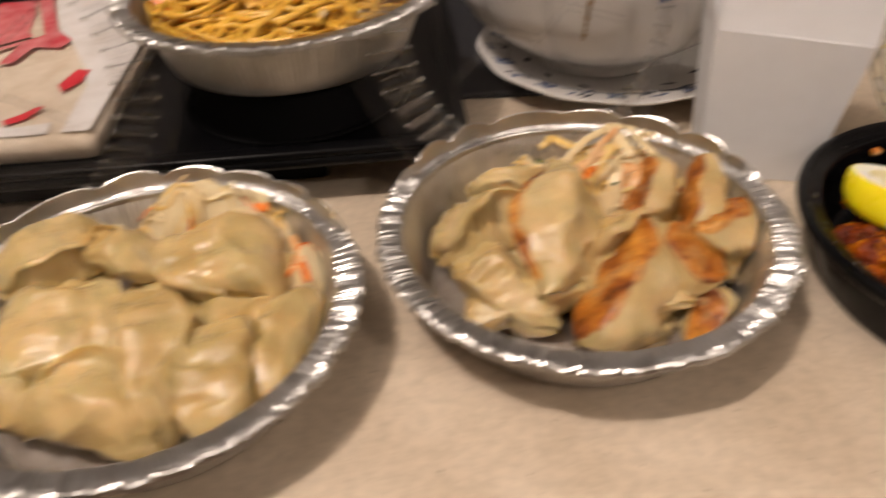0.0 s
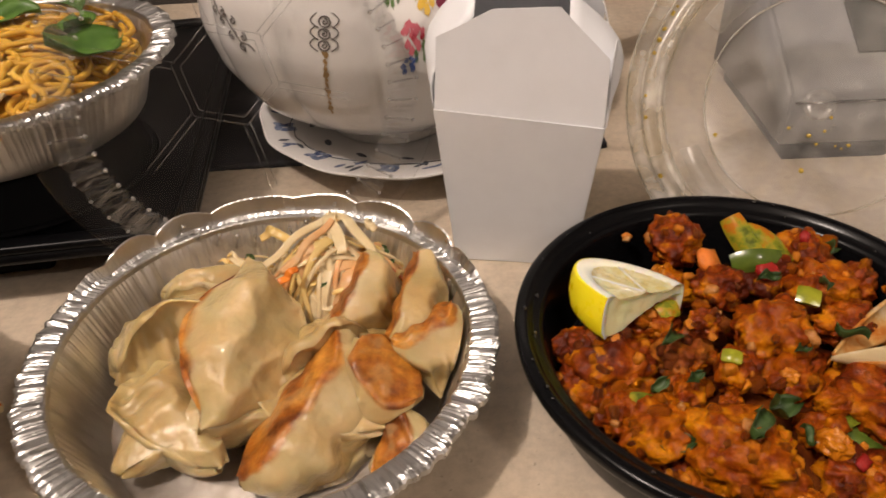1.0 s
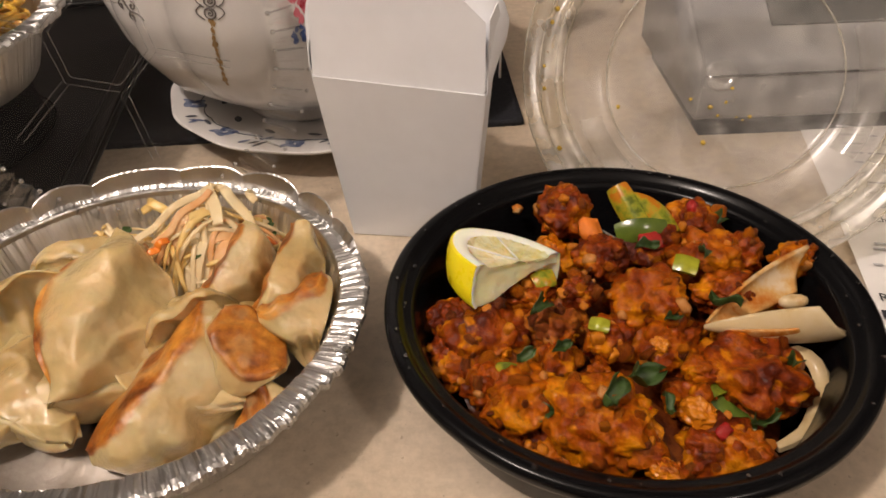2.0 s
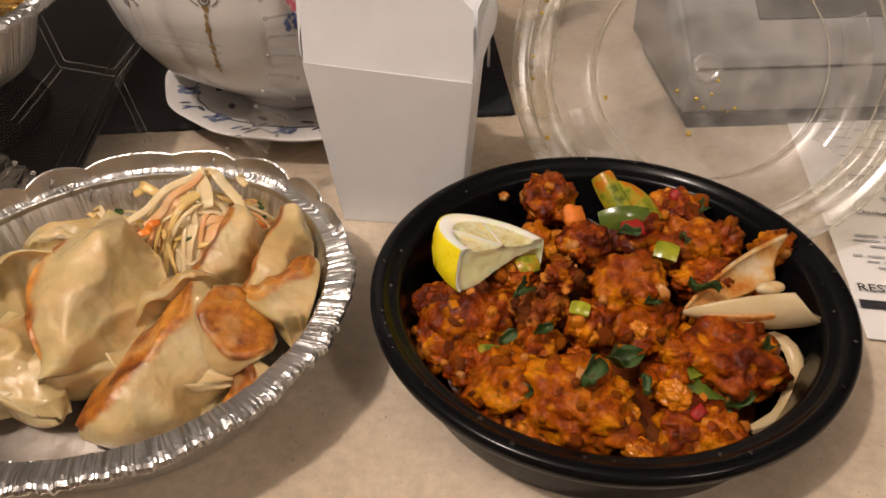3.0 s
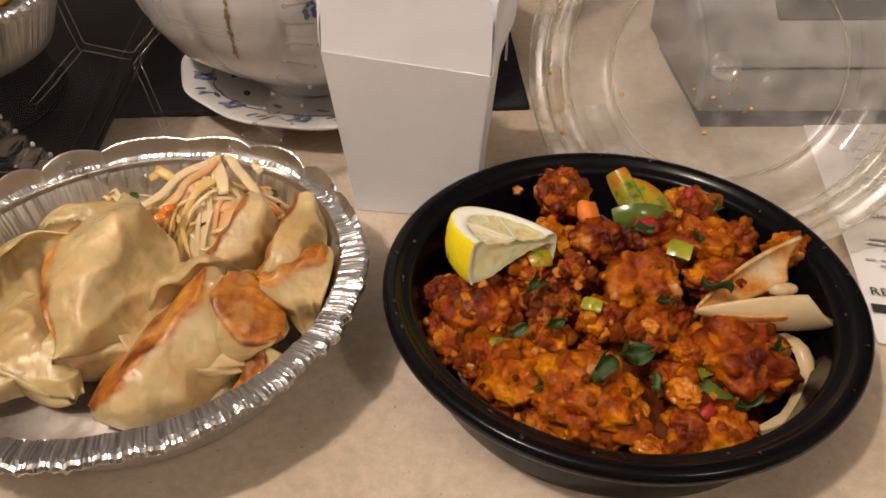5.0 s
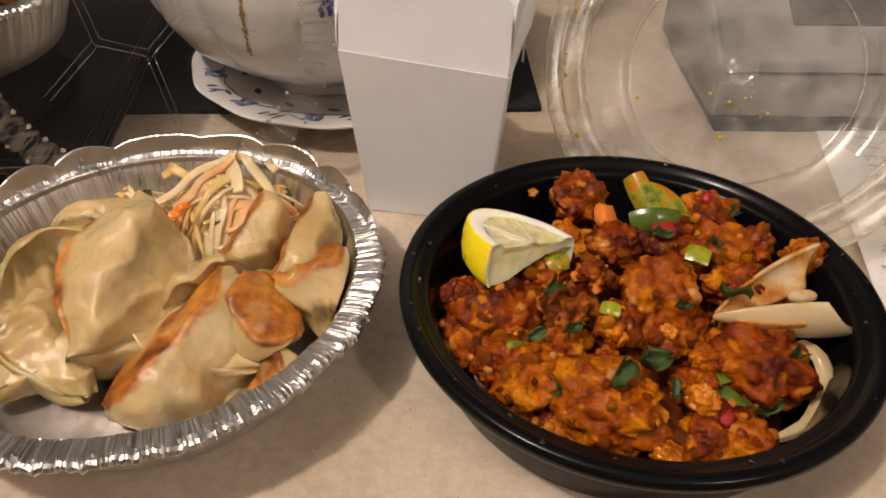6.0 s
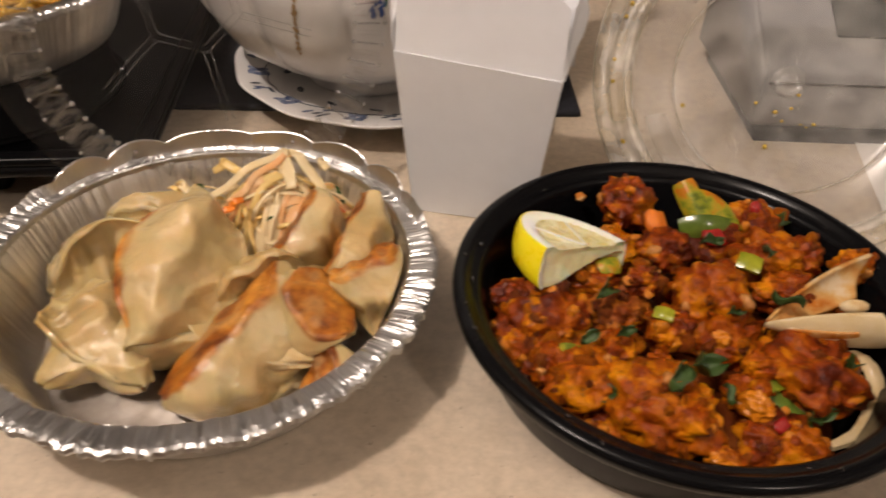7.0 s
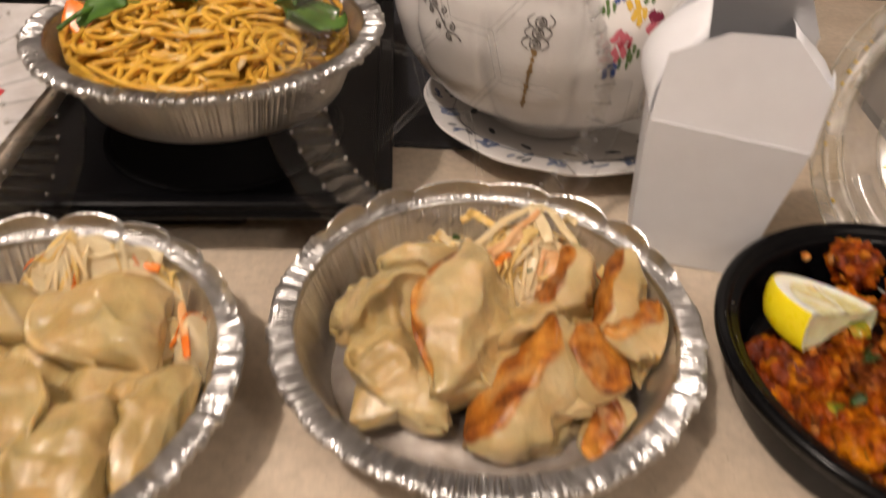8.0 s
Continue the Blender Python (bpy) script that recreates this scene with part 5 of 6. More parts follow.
curved_strip("green_pepper", [(0.1955, 0.2395, 0.0250), (0.2000, 0.2376, 0.0262), (0.2050, 0.2365, 0.0250)], 0.0080, 0.0018, (0, -0.3, 0.9), pepper_mat, "olive-green pepper bit lying in the sauce", "pepper", PEP, 0.25, 0.1)
curved_strip("green_pepper", [(0.2310, 0.2475, 0.0385), (0.2343, 0.2455, 0.0395), (0.2380, 0.2445, 0.0385)], 0.0055, 0.0016, (0, -0.4, 0.9), pepper_lime, "small green pepper bit among the chicken", "pepper", PEP, 0.25, 0.1)
curved_strip("green_pepper", [(0.2150, 0.2740, 0.0360), (0.2192, 0.2751, 0.0375), (0.2240, 0.2765, 0.0365)], 0.0078, 0.0016, (0, -0.5, 0.9), pepper_mat, "yellow-green pepper bit beside the lemon", "pepper", PEP, 0.25, 0.1)
for nm, mt, place, size, lab, cat in (("red_pepper", red_mat, pose(0.2670, 0.2930, 0.0385, 30, 10, 20), (0.0068, 0.0044, 0.0026), "shiny red pepper bit among the chicken", "pepper"),
                                      ("red_pepper", red_mat, pose(0.2434, 0.2150, 0.0290, 30, 0, 0), (0.0030, 0.0024, 0.0016), "tiny red pepper bit on the chicken", "pepper"),
                                      ("red_pepper", red_mat, pose(0.2689, 0.2064, 0.0235, 30, 0, 40), (0.0036, 0.0026, 0.0016), "tiny red pepper bit on the chicken", "pepper"),
                                      ("carrot_piece", carrot_mat, pose(0.2425, 0.2985, 0.0415, 40, 35, 30), (0.0068, 0.0062, 0.0042), "bright orange carrot chunk among the chicken", "carrot")):
    ob = part(nm, dice_mesh(int(size[0] * 9000)), mt, m=place @ Matrix.Diagonal((*size, 1)))
    tagged(ob, lab, cat, PEP if nm == "red_pepper" else "")

ON = "onion petals in the black bowl"


def onion_shell(parent, A, B, opening, depth, g0, g1, pinch, thick, mat, name):
    """One curved layer of an onion wedge from the tip A to the cut end B, between two angles about its axis; pinch narrows it at the end."""
    A, B = Vector(A), Vector(B)
    ax = (B - A).normalized()
    o = Vector(opening)
    o = (o - ax * o.dot(ax)).normalized()
    sd = ax.cross(o)
    loops = []
    for i in range(37):
        t = i / 36
        c = A + (B - A) * t
        r = depth * math.sin(math.pi * (0.02 + 0.60 * t)) ** 0.75
        lo, hi = g0 + max(0.0, pinch) * t * t, g1 + min(0.0, pinch) * t * t
        ring = []
        for k, rr in ((1, r), (-1, max(0.0002, r - thick))):
            for j in range(17):
                q = (j / 16) if k > 0 else 1 - j / 16
                g = radians(lo + (hi - lo) * q)
                wob = 1 + 0.03 * math.sin(5 * t + 2 * g)
                ring.append(c + (sd * math.sin(g) * wob - o * (math.cos(g) * wob - 0.25)) * rr - ax * 0.009 * math.sin(g) * t)
        loops.append(ring)
    return part(name, grid_mesh(name, loops, wrap=True, cap=True), mat, parent)


wedge = thing("onion_wedge", Matrix.Identity(4), "wedge of white onion layers with orange sauce inside", "onion", ON)
TIP, LOW, HIGH = Vector((0.2752, 0.2490, 0.0310)), Vector((0.3215, 0.2462, 0.0350)), Vector((0.3225, 0.2685, 0.0410))
onion_shell(wedge, TIP, LOW, (0.1, 0.98, 0.05), 0.0115, -52, 56, 0, 0.0028, onion_mat, "onion_layer")
onion_shell(wedge, TIP.lerp(HIGH, 0.03), HIGH, (0.1, -0.90, 0.42), 0.0105, -34, 62, 0, 0.0018, onion_streaked, "onion_layer")
onion_shell(wedge, TIP.lerp(LOW, 0.06), LOW.lerp(TIP, 0.16), (0.0, 0.55, 0.83), 0.0100, -64, 64, 0, 0.0012, onion_sauced, "sauced_layer")
core_prof = [(0.0002, -0.0095), (0.0022, -0.0085), (0.0038, -0.0050), (0.0044, 0.0), (0.0038, 0.0050), (0.0022, 0.0085), (0.0002, 0.0095)]
part("onion_core", lathe("onion_core", core_prof, 32, lambda r, z, a, i: (r * (1 + 0.10 * math.sin(2 * a)), z)), onion_mat, wedge, m=Matrix.Translation(TIP.lerp(LOW, 0.74) + Vector((0, 0.0060, 0.0030))) @ (LOW - TIP).to_track_quat("Z", "Y").to_matrix().to_4x4() @ Matrix.Scale(0.58, 4))
curved_strip("onion_petal", [(0.3030, 0.2395, 0.0225), (0.3100, 0.2415, 0.0215), (0.3155, 0.2370, 0.0195), (0.3150, 0.2280, 0.0165), (0.3090, 0.2190, 0.0142), (0.3010, 0.2110, 0.0128), (0.2900, 0.2065, 0.0124)], 0.0058, 0.0018, (-0.70, -0.10, 0.70), onion_mat, "curved white onion ring piece at the bowl's edge", "onion", ON, -0.5)
curved_strip("onion_petal", [(0.2890, 0.2065, 0.0150), (0.2820, 0.2045, 0.0165), (0.2750, 0.2060, 0.0175)], 0.0050, 0.0012, (-0.2, -0.50, 0.80), onion_sauced, "strip of onion soaked in orange sauce", "onion", ON, 0.2)

HERB = "herb leaves on the chicken"
for (x, y, z, rx, ry, rz, r) in ((0.2309, 0.2135, 0.0390, 42, 10, 70, 0.0095), (0.2440, 0.2250, 0.0325, 35, 25, 30, 0.0120), (0.2071, 0.2180, 0.0250, 30, 0, 0, 0.0085), (0.2820, 0.2770, 0.0440, 30, 0, 80, 0.0055), (0.2115, 0.2210, 0.0270, 20, 0, 70, 0.0060), (0.2147, 0.2590, 0.0375, 35, 20, 60, 0.0085),
                                 (0.2614, 0.2825, 0.0440, 20, 0, 10, 0.0070), (0.2997, 0.3070, 0.0375, 50, 20, 80, 0.0070), (0.3010, 0.2300, 0.0285, 30, 40, 70, 0.0070), (0.2858, 0.2140, 0.0190, 30, 0, 20, 0.0080), (0.2625, 0.2485, 0.0370, 20, 0, 20, 0.0055), (0.2836, 0.2540, 0.0375, 30, 0, 140, 0.0080), (0.2204, 0.2430, 0.0310, 30, 0, 30, 0.0060), (0.2516, 0.2150, 0.0290, 30, 0, 100, 0.0055), (0.2067, 0.2420, 0.0285, 30, 0, 40, 0.0060)):
    tagged(part("herb_leaf", leaf_mesh(r * 0.76, x * 300, 0.48, 0.0004, 0.75, 14), leaf_mat, m=pose(x, y, z, rx, ry, rz)), "dark green wilted herb leaf on the chicken", "leaf", HERB)


# ---- lemon wedge ----
def lemon():
    """A thick wedge: curved peel on one side, a face of segments on top, straight cuts towards its tip."""
    e = thing("lemon_wedge", pose(0.2090, 0.2756, 0.0470), "thick yellow lemon wedge lying on the chicken", "lemon")
    E, D, W = Vector((0.0172, 0.0057, -0.0025)), Vector((-0.0190, 0.0270, -0.0030)), Vector((-0.0030, -0.0075, -0.0150))
    N = 48

    def at(q, a, deep=0.0):
        return E * (q * math.cos(a)) + D * (q * math.sin(a)) + W * deep

    def arc(q, deep):
        return [at(q * (1 + 0.010 * math.sin(5 * a)), a, deep) for a in np.linspace(0, math.pi, N + 1)]

    SIDE = ((0.0, 0.97), (0.01, 0.995), (0.06, 1.01), (0.3, 1.035), (0.6, 1.03), (0.86, 0.99), (1.0, 0.90))

    def girth(deep):
        return float(np.interp(deep, [d for d, _ in SIDE], [q for _, q in SIDE]))

    rings = [arc(q, d) for d, q in SIDE[::-1]]
    part("peel", grid_mesh("peel", [r[14:] for r in rings]), peel_mat, e, "bright yellow lemon peel")
    part("cut_end", grid_mesh("cut_end", [r[:15] for r in rings]), cut_mat, e)
    part("pith", grid_mesh("pith", [arc(0.97, 0.0), arc(0.90, -0.02), arc(0.78, -0.01), arc(0.745, 0.03)]), pith_mat, e, "pale lemon pith")
    # juicy segments between thin raised membranes
    rows = []
    for q in np.linspace(0.745, 0.0, 22):
        row = []
        for a in np.linspace(0, math.pi, 97):
            wall = smooth01(0.0, 0.25, abs(math.sin(a * 2.5 + 0.5)))
            juice = 0.05 * fractal((14 * q * math.cos(a), 14 * q * math.sin(a), 2), 1.4, 3)
            row.append(at(q, a, 0.02 + 0.085 * wall * smooth01(0.03, 0.2, q) * (1 - smooth01(0.66, 0.745, q)) + juice * wall))
        rows.append(row)
    part("pulp", grid_mesh("pulp", rows), pulp_mat, e, "translucent lemon pulp")
    for k in range(4):
        a = (math.pi * (k + 1) - 0.5) / 2.5
        if a < math.pi:
            part("membrane", tube("membrane", [at(q, a, 0.02) for q in np.linspace(0.04, 0.745, 8)], 0.00040, 6), pith_mat, e)
    # the straight cut, its flesh slightly sunk and uneven, with pith at the peel's end
    rows = []
    for i in range(41):
        x = -1 + 2 * i / 40
        flesh = smooth01(-0.96, -0.88, x)
        row = []
        top = 0.07 * smooth01(0.78, 0.70, abs(x))
        for k in range(13):
            deep = top + k / 12 * (1 - 0.74 * smooth01(-0.9, 0.9, x) - top)
            sink = flesh * smooth01(0.0, 0.2, k / 12) * (0.025 * fractal((x * 3.0, deep * 3.0, 5), 1.0, 3) + 0.03)
            row.append(E * (x * girth(deep)) + W * deep + D * sink)
        rows.append(row)
    part("pith_edge", grid_mesh("pith_edge", rows[:3]), pith_mat, e)
    part("cut_face", grid_mesh("cut_face", rows[2:]), cut_mat, e, "wet pale lemon flesh")
    return e


lemon()
tagged(part("food_crumb", chunk_mesh(0.0024, 401, 0.6), onion_sauced, m=pose(0.2166, 0.3317, 0.0315)), "pale crumb stuck to the bowl's inner edge", "crumb")


# ---- painted decoration on the teapot and saucer ----
gold_ink = material("dull_gold_enamel", (0.33, 0.20, 0.07), 0.35)
scroll_ink = material("dark_grey_enamel", (0.13, 0.115, 0.105), 0.3)
enamel = {"red": material("red_enamel", (0.36, 0.02, 0.04), 0.25), "rose": material("rose_enamel", (0.62, 0.16, 0.20), 0.25), "yellow": material("yellow_enamel", (0.70, 0.45, 0.06), 0.25),
          "blue": material("blue_enamel", (0.07, 0.12, 0.34), 0.25), "green": material("green_enamel", (0.12, 0.20, 0.07), 0.25), "plum": material("plum_enamel", (0.20, 0.02, 0.05), 0.25)}


def on_pot(deg, z, lift=0.0003):
    a = radians(deg)
    r = pot_radius(z, a) + lift
    return Vector((r * math.cos(a), r * math.sin(a), z))


def pot_line(name, pts, r, mat):
    part(name, tube(name, [on_pot(d, z) for d, z in pts], r, 5), mat, pot)


def pot_patch(name, deg, z, w, h, mat, seed):
    """A petal-shaped enamel patch that follows the pot's wall."""
    rows = []
    for i in range(9):
        v = -1 + 2 * i / 8
        half = max(0.05, 1 - v * v) ** 0.5 * (1 + 0.2 * math.sin(3 * v + seed))
        rows.append([on_pot(deg + q * half * w * 560, z + v * h + 0.0008 * math.sin(4 * q + seed), 0.00035) for q in np.linspace(-1, 1, 9)])
    part(name, grid_mesh(name, rows), mat, pot)


def curl(deg, z, size, hand, turns=1.4):
    return [(deg + hand * 560 * size * (1 - t) * math.sin(t * turns * 6.28), z + size * (1 - t) * math.cos(t * turns * 6.28)) for t in np.linspace(0, 0.93, 22)]


vine = [(-146 + 19.5 * t, 0.110 - 0.027 * t + 0.0016 * math.sin(t * 15)) for t in np.linspace(0, 1, 24)]
pot_line("scroll_vine", vine, 0.00045, scroll_ink)
for k in range(9):
    d, z = vine[2 + k * 2 + k // 4]
    pot_line("scroll_curl", curl(d + (1.6 if k % 2 else -1.6), z + (0.0022 if k % 2 else -0.0022), 0.0024, 1 if k % 2 else -1), 0.0004, scroll_ink)
    pot_patch("scroll_leaf", d - 1.2, z + (0.0035 if k % 2 else -0.0032), 0.0011, 0.0010, scroll_ink, k)
for k, z in enumerate((0.1045, 0.0985, 0.0925)):
    ringp = [(-102.6 - 0.5 * k + 1.5 * math.cos(a), z + 0.0026 * math.sin(a)) for a in np.linspace(0, 6.28, 20)]
    pot_line("scroll_ring", ringp, 0.0004, scroll_ink)
    pot_line("scroll_curl", curl(-102.6 - 0.5 * k, z, 0.0017, 1), 0.00035, scroll_ink)
    for h in (-1, 1):
        pot_line("scroll_curl", [(-102.6 - 0.5 * k + h * (1.8 + 2.0 * math.sin(t * 3)), z - 0.003 + 0.007 * t) for t in np.linspace(0, 1, 9)], 0.0003, scroll_ink)
for k in range(11):
    t = k / 10
    pot_patch("gold_bead", -103.6 - 2.4 * t, 0.088 - 0.036 * t, 0.0009 + 0.0007 * (k % 3 == 0), 0.0017, gold_ink, k)
for k, (d, z, w, h, c) in enumerate(((-80.6, 0.0990, 0.0044, 0.0055, "rose"), (-80.2, 0.0905, 0.0032, 0.0060, "rose"), (-78.6, 0.0960, 0.003, 0.004, "red"), (-75.8, 0.1100, 0.0040, 0.0065, "yellow"), (-77.6, 0.1150, 0.0036, 0.004, "yellow"),
                                   (-70.8, 0.1060, 0.0062, 0.0080, "plum"), (-69.5, 0.0960, 0.0050, 0.0050, "red"), (-82.0, 0.0790, 0.0030, 0.0045, "blue"), (-80.8, 0.0835, 0.0022, 0.0025, "blue"), (-76.0, 0.0900, 0.0024, 0.0058, "green"),
                                   (-78.3, 0.0850, 0.0022, 0.0050, "green"), (-84.6, 0.1130, 0.0024, 0.0050, "green"), (-82.0, 0.1190, 0.0035, 0.004, "blue"), (-72.8, 0.1180, 0.003, 0.004, "green"), (-100.5, 0.1210, 0.002, 0.006, "rose"))):
    for q in range(4):
        pot_patch("painted_petal", d + 1.5 * math.cos(q * 1.7 + k), z + 0.42 * h * math.sin(q * 1.7 + k), w * 0.42, h * 0.42, enamel[c if q % 3 else ("rose" if c in ("red", "plum") else c)], k + q)

dish = [o for o in scene.objects if o.name == "saucer"][0]
blue_ink = material("blue_underglaze", (0.10, 0.14, 0.27), 0.2)
colour(blue_ink, ramp(blue_ink, noise_tex(blue_ink, 260, 3), [(0.35, (0.05, 0.08, 0.19)), (0.65, (0.28, 0.32, 0.43))]))
grey_ink = material("grey_underglaze", (0.10, 0.11, 0.13), 0.2)


def dish_z(r):
    P = ((0.040, 0.0028), (0.055, 0.0050), (0.072, 0.0092), (0.088, 0.0132), (0.0960, 0.0148))
    for (r0, z0), (r1, z1) in zip(P, P[1:]):
        if r <= r1:
            return z0 + (z1 - z0) * (r - r0) / (r1 - r0)
    return 0.0148


def dish_leaf(name, a, r, ln, wd, turn, mat):
    rows = []
    for i in range(7):
        v = -1 + 2 * i / 6
        half = max(0.06, 1 - v * v) ** 0.5
        row = []
        for q in (-1, -0.3, 0.3, 1):
            lx, ly = v * ln, q * half * wd
            x = r + lx * math.cos(turn) - ly * math.sin(turn)
            y = lx * math.sin(turn) + ly * math.cos(turn)
            rr, aa = math.hypot(x, y), a + math.atan2(y, x)
            row.append((rr * math.cos(aa), rr * math.sin(aa), dish_z(rr) + 0.0003))
        rows.append(row)
    part(name, grid_mesh(name, rows), mat, dish)


rs = random.Random(5)
for k in range(22):
    a = 2 * math.pi * k / 22
    if k % 2 == 0:
        for q in range(5):
            g = a + 0.046 * math.cos(q * 1.257)
            dish_leaf("painted_petal", g, 0.083 + 0.0044 * math.sin(q * 1.257), 0.0046, 0.0024, q * 1.257, blue_ink)
    else:
        for q in range(4):
            dish_leaf("painted_leaf", a + rs.uniform(-0.07, 0.07), 0.082 + rs.uniform(-0.007, 0.008), rs.uniform(0.0034, 0.0062), 0.0015, rs.uniform(0, 6.28), grey_ink if q % 2 else blue_ink)
    pts = [((0.0775 + 0.0022 * math.sin(3 * t + k)) * math.cos(a + 0.28 * t), (0.0775 + 0.0022 * math.sin(3 * t + k)) * math.sin(a + 0.28 * t), dish_z(0.0775 + 0.0022 * math.sin(3 * t + k)) + 0.0003) for t in np.linspace(0, 1, 10)]
    part("painted_stem", tube("painted_stem", pts, 0.00035, 5), grey_ink, dish)
for k in range(14):
    a = 2 * math.pi * k / 14 + 0.2
    dish_leaf("painted_leaf", a, 0.064, 0.0050, 0.0022, 1.1, grey_ink)

# ---- napkin packet on the tray ----
packet = thing("napkin_packet", pose(-0.1950, 0.3460, 0.0375, 0, 0, 4), "white paper napkin packet with red print on the tray", "napkins")
loops = []
napkin_mat = material("kraft_napkin", (0.60, 0.51, 0.40), 0.7)
colour(napkin_mat, ramp(napkin_mat, noise_tex(napkin_mat, 50, 4), [(0.3, (0.52, 0.42, 0.30)), (0.7, (0.68, 0.60, 0.49))]))
film_white = material("white_wrapper_print", (0.78, 0.75, 0.72), 0.25)
colour(film_white, ramp(film_white, noise_tex(film_white, 35, 4), [(0.3, (0.68, 0.64, 0.60)), (0.6, (0.82, 0.80, 0.78))]))
bump(film_white, noise_tex(film_white, 60, 3), 0.002, 0.4)
pink_print = material("worn_red_print", (0.60, 0.12, 0.13), 0.3)
colour(pink_print, ramp(pink_print, noise_tex(pink_print, 60, 4), [(0.35, (0.56, 0.05, 0.07)), (0.7, (0.72, 0.30, 0.30))]))
for j in range(25):
    y = 0.215 * j / 24
    w = 0.0006 * math.sin(j * 0.9)
    top = [(-0.13 * i / 20, y, 0.0130 + 0.0012 * fractal((i * 0.2, y * 40, 2), 1.0, 3) - (0.002 if i in (0, 20) else 0)) for i in range(21)]
    bot = [(-0.13 * i / 20, y, 0.0 if 0 < i < 20 else 0.001) for i in range(20, -1, -1)]
    loops.append([(x + w, yy, z) for x, yy, z in top + bot])
part("napkin_stack", grid_mesh("napkin_stack", loops, wrap=True, cap=True), napkin_mat, packet)
beige_print = material("beige_print", (0.55, 0.42, 0.28), 0.5)


def print_patch(name, pts, mat, z=0.0146):
    bm2 = bmesh.new()
    bm2.faces.new([bm2.verts.new((x, y, z)) for x, y in pts])
    bmesh.ops.triangulate(bm2, faces=bm2.faces)
    part(name, bm2, mat, packet, smooth=False)


print_patch("white_wrapper", [(-0.088, 0.213), (-0.002, 0.213), (-0.002, 0.004), (-0.017, 0.004), (-0.020, 0.060), (-0.030, 0.088), (-0.050, 0.128), (-0.064, 0.148)], film_white)
print_patch("white_wrapper", [(-0.129, 0.003), (-0.024, 0.003), (-0.026, 0.016), (-0.045, 0.013), (-0.080, 0.020), (-0.129, 0.018)], film_white)
print_patch("red_print", [(-0.129, 0.213), (-0.103, 0.213), (-0.092, 0.180), (-0.086, 0.150), (-0.080, 0.142), (-0.129, 0.110)], pink_print, 0.0150)
print_patch("red_print", [(-0.101, 0.213), (-0.090, 0.213), (-0.066, 0.150), (-0.050, 0.130), (-0.054, 0.118), (-0.072, 0.122), (-0.078, 0.098), (-0.086, 0.098), (-0.084, 0.128), (-0.129, 0.096), (-0.129, 0.104), (-0.080, 0.136), (-0.072, 0.142)], pink_print, 0.0154)
print_patch("red_print", [(-0.0318, 0.052), (-0.0370, 0.062), (-0.0320, 0.083), (-0.0235, 0.080), (-0.0245, 0.064)], red_print, 0.0152)
print_patch("red_print", [(-0.0500, 0.0150), (-0.0420, 0.0200), (-0.0360, 0.0340), (-0.0390, 0.0360), (-0.0460, 0.0270), (-0.0540, 0.0210)], red_print, 0.0152)

# ---- print on the receipt ----
def words(text, size, x, y, mat):
    """Printed words, as a thin mesh lying on the receipt."""
    cu = bpy.data.curves.new("printed_words", "FONT")
    cu.body, cu.size, cu.extrude, cu.resolution_u = text, size, 0.00004, 2
    tmp = bpy.data.objects.new("printed_words", cu)
    scene.collection.objects.link(tmp)
    bpy.context.view_layer.update()
    me = bpy.data.meshes.new_from_object(tmp.evaluated_get(bpy.context.evaluated_depsgraph_get()))
    bpy.data.objects.remove(tmp)
    me.materials.clear()
    part("printed_words", me, mat, rec, smooth=False, m=pose(x, y, 0.0034))


def bar(x0, x1, y, h, mat):
    part("print_line", box(x0, x1, y, y + h, 0.00335, 0.00342), mat, rec, smooth=False)


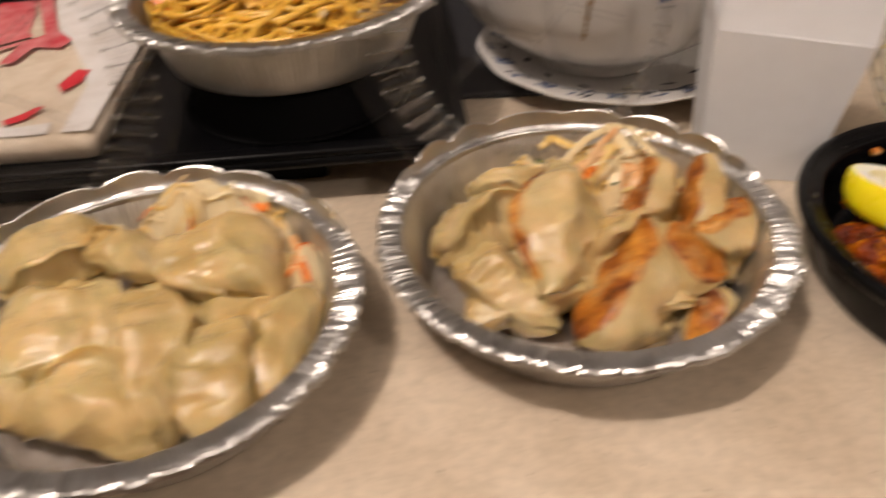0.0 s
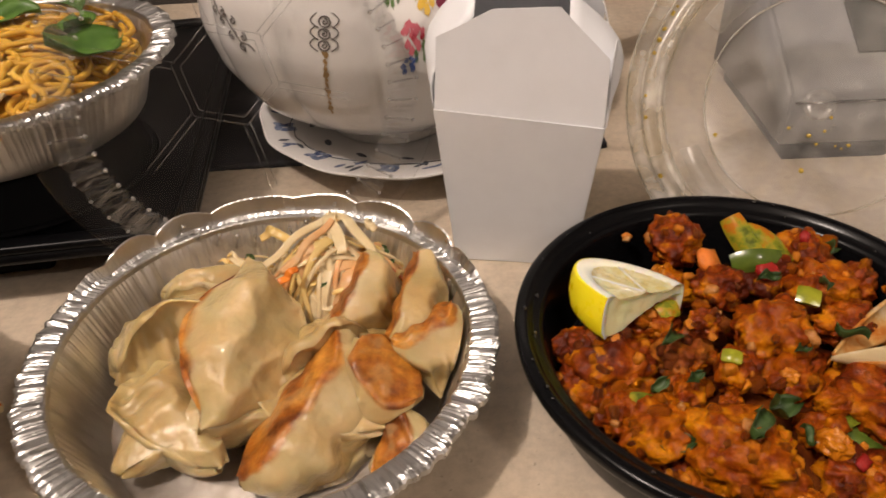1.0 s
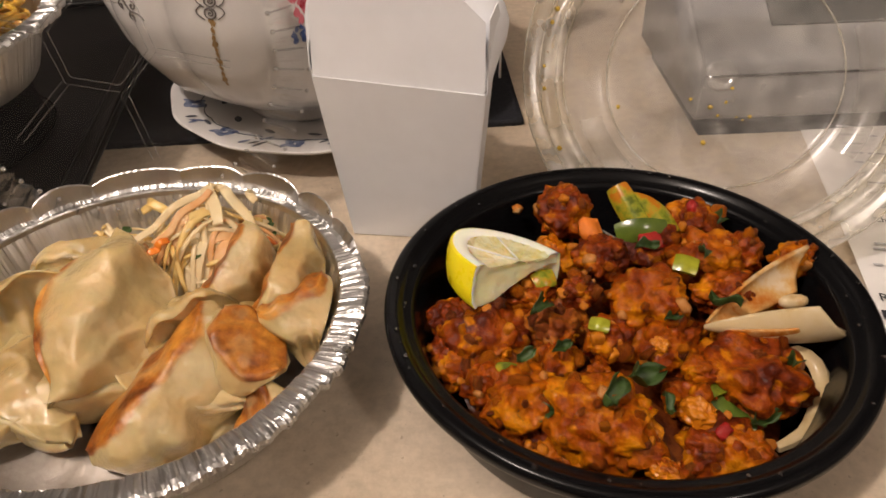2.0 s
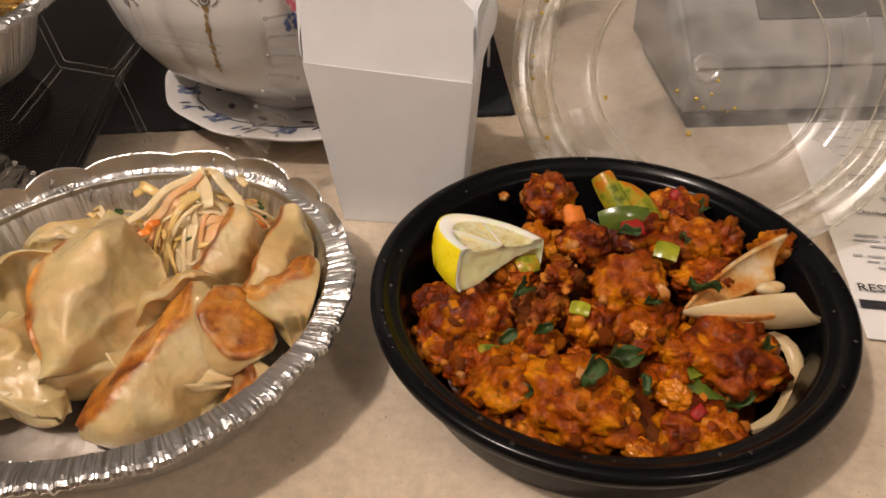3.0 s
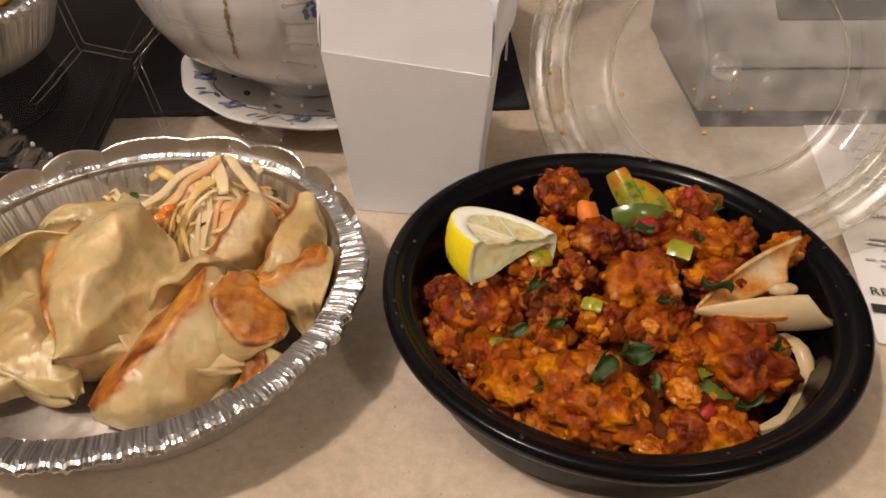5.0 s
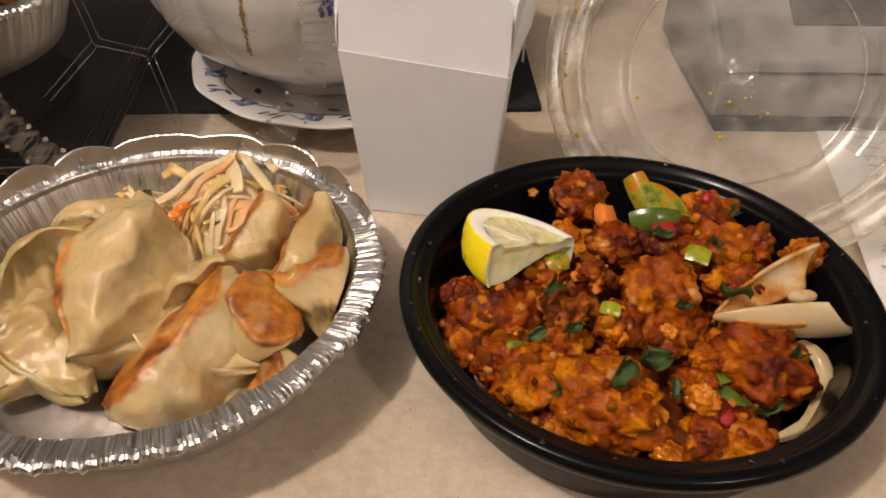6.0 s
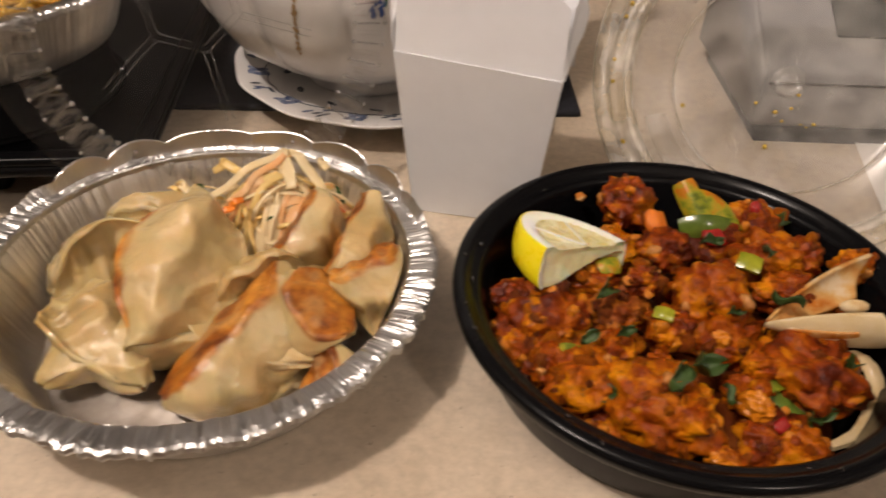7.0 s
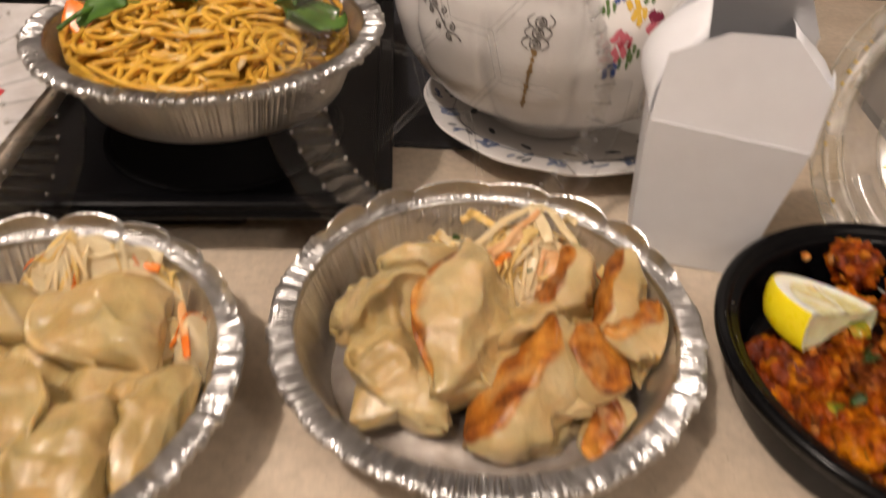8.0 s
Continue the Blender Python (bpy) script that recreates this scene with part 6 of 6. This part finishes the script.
def receipt_print():
    words("RESTAU", 0.0075, 0.0026, 0.0290, ink_mat)
    bar(0.0012, 0.040, 0.0178, 0.0050, ink_mat)
    words("Chicken", 0.0056, 0.0153, 0.0905, ink_mat)
    rr = random.Random(2)
    for k in range(8):
        y = 0.046 + 0.0042 * k
        x = 0.006 + rr.uniform(0, 0.01)
        while x < 0.100 and k not in (3, 7):
            w = rr.uniform(0.004, 0.012)
            bar(x, min(x + w, 0.104), y + (0.0 if y < 0.08 else 0.010), 0.0014, faint_ink)
            x += w + 0.0022
    for k in range(9):
        y = 0.106 + 0.0105 * k
        x = 0.020
        while x < 0.09:
            w = rr.uniform(0.004, 0.013)
            bar(x, x + w, y, 0.0016, faint_ink)
            x += w + rr.uniform(0.002, 0.012)


receipt_print()

# ---- drips on the clear lid ----
rs = random.Random(9)
drips = [(-0.003, -0.016, 0.0016), (0.004, -0.013, 0.0009), (0.006, -0.006, 0.0011), (-0.013, -0.013, 0.0010), (0.016, -0.019, 0.0011), (-0.004, -0.034, 0.0016), (0.010, -0.020, 0.0007), (0.001, -0.020, 0.0008), (0.013, -0.021, 0.0006), (-0.048, -0.020, 0.0011)]
for x, y, r in drips:
    part("sauce_drip", chunk_mesh(r * 0.8, int(x * 9000) + 500, 0.8), crumb_mat, clear_lid, "dried orange sauce drip", m=pose(x, y, 0.0006))
for k in range(26):
    a, q = rs.uniform(-2.6, -0.4), rs.uniform(0.004, 0.026)
    part("droplet", chunk_mesh(rs.uniform(0.0003, 0.0007), 600 + k, 0.2), lid_rim_mat, clear_lid, m=pose(q * math.cos(a), q * math.sin(a), 0.0003))
for k in range(13):
    a = radians(rs.choice((rs.uniform(150, 172), rs.uniform(135, 215))))
    part("sauce_smear", chunk_mesh(rs.uniform(0.0006, 0.0015), 700 + k, 0.6), crumb_mat, clear_lid, "yellow sauce smear", m=pose(0.0862 * math.cos(a), 0.0862 * math.sin(a), 0.0206, 0, 0, rs.uniform(0, 360)))

# ---- water droplets and grease on the bowl's rim ----
water = clear_plastic("water_drop", (0.97, 0.97, 0.97), 0.03, 0.14, 0.0)
for k in range(34):
    a, q = rs.uniform(0, 6.28), rs.choice((0.0845, 0.0895, 0.0885))
    z = 0.0346 if q < 0.086 else 0.0374
    dm = chunk_mesh(rs.uniform(0.0004, 0.0010), 800 + k, 0.15)
    part("droplet", dm, water, bowl, m=pose(q * math.cos(a), q * math.sin(a), z))
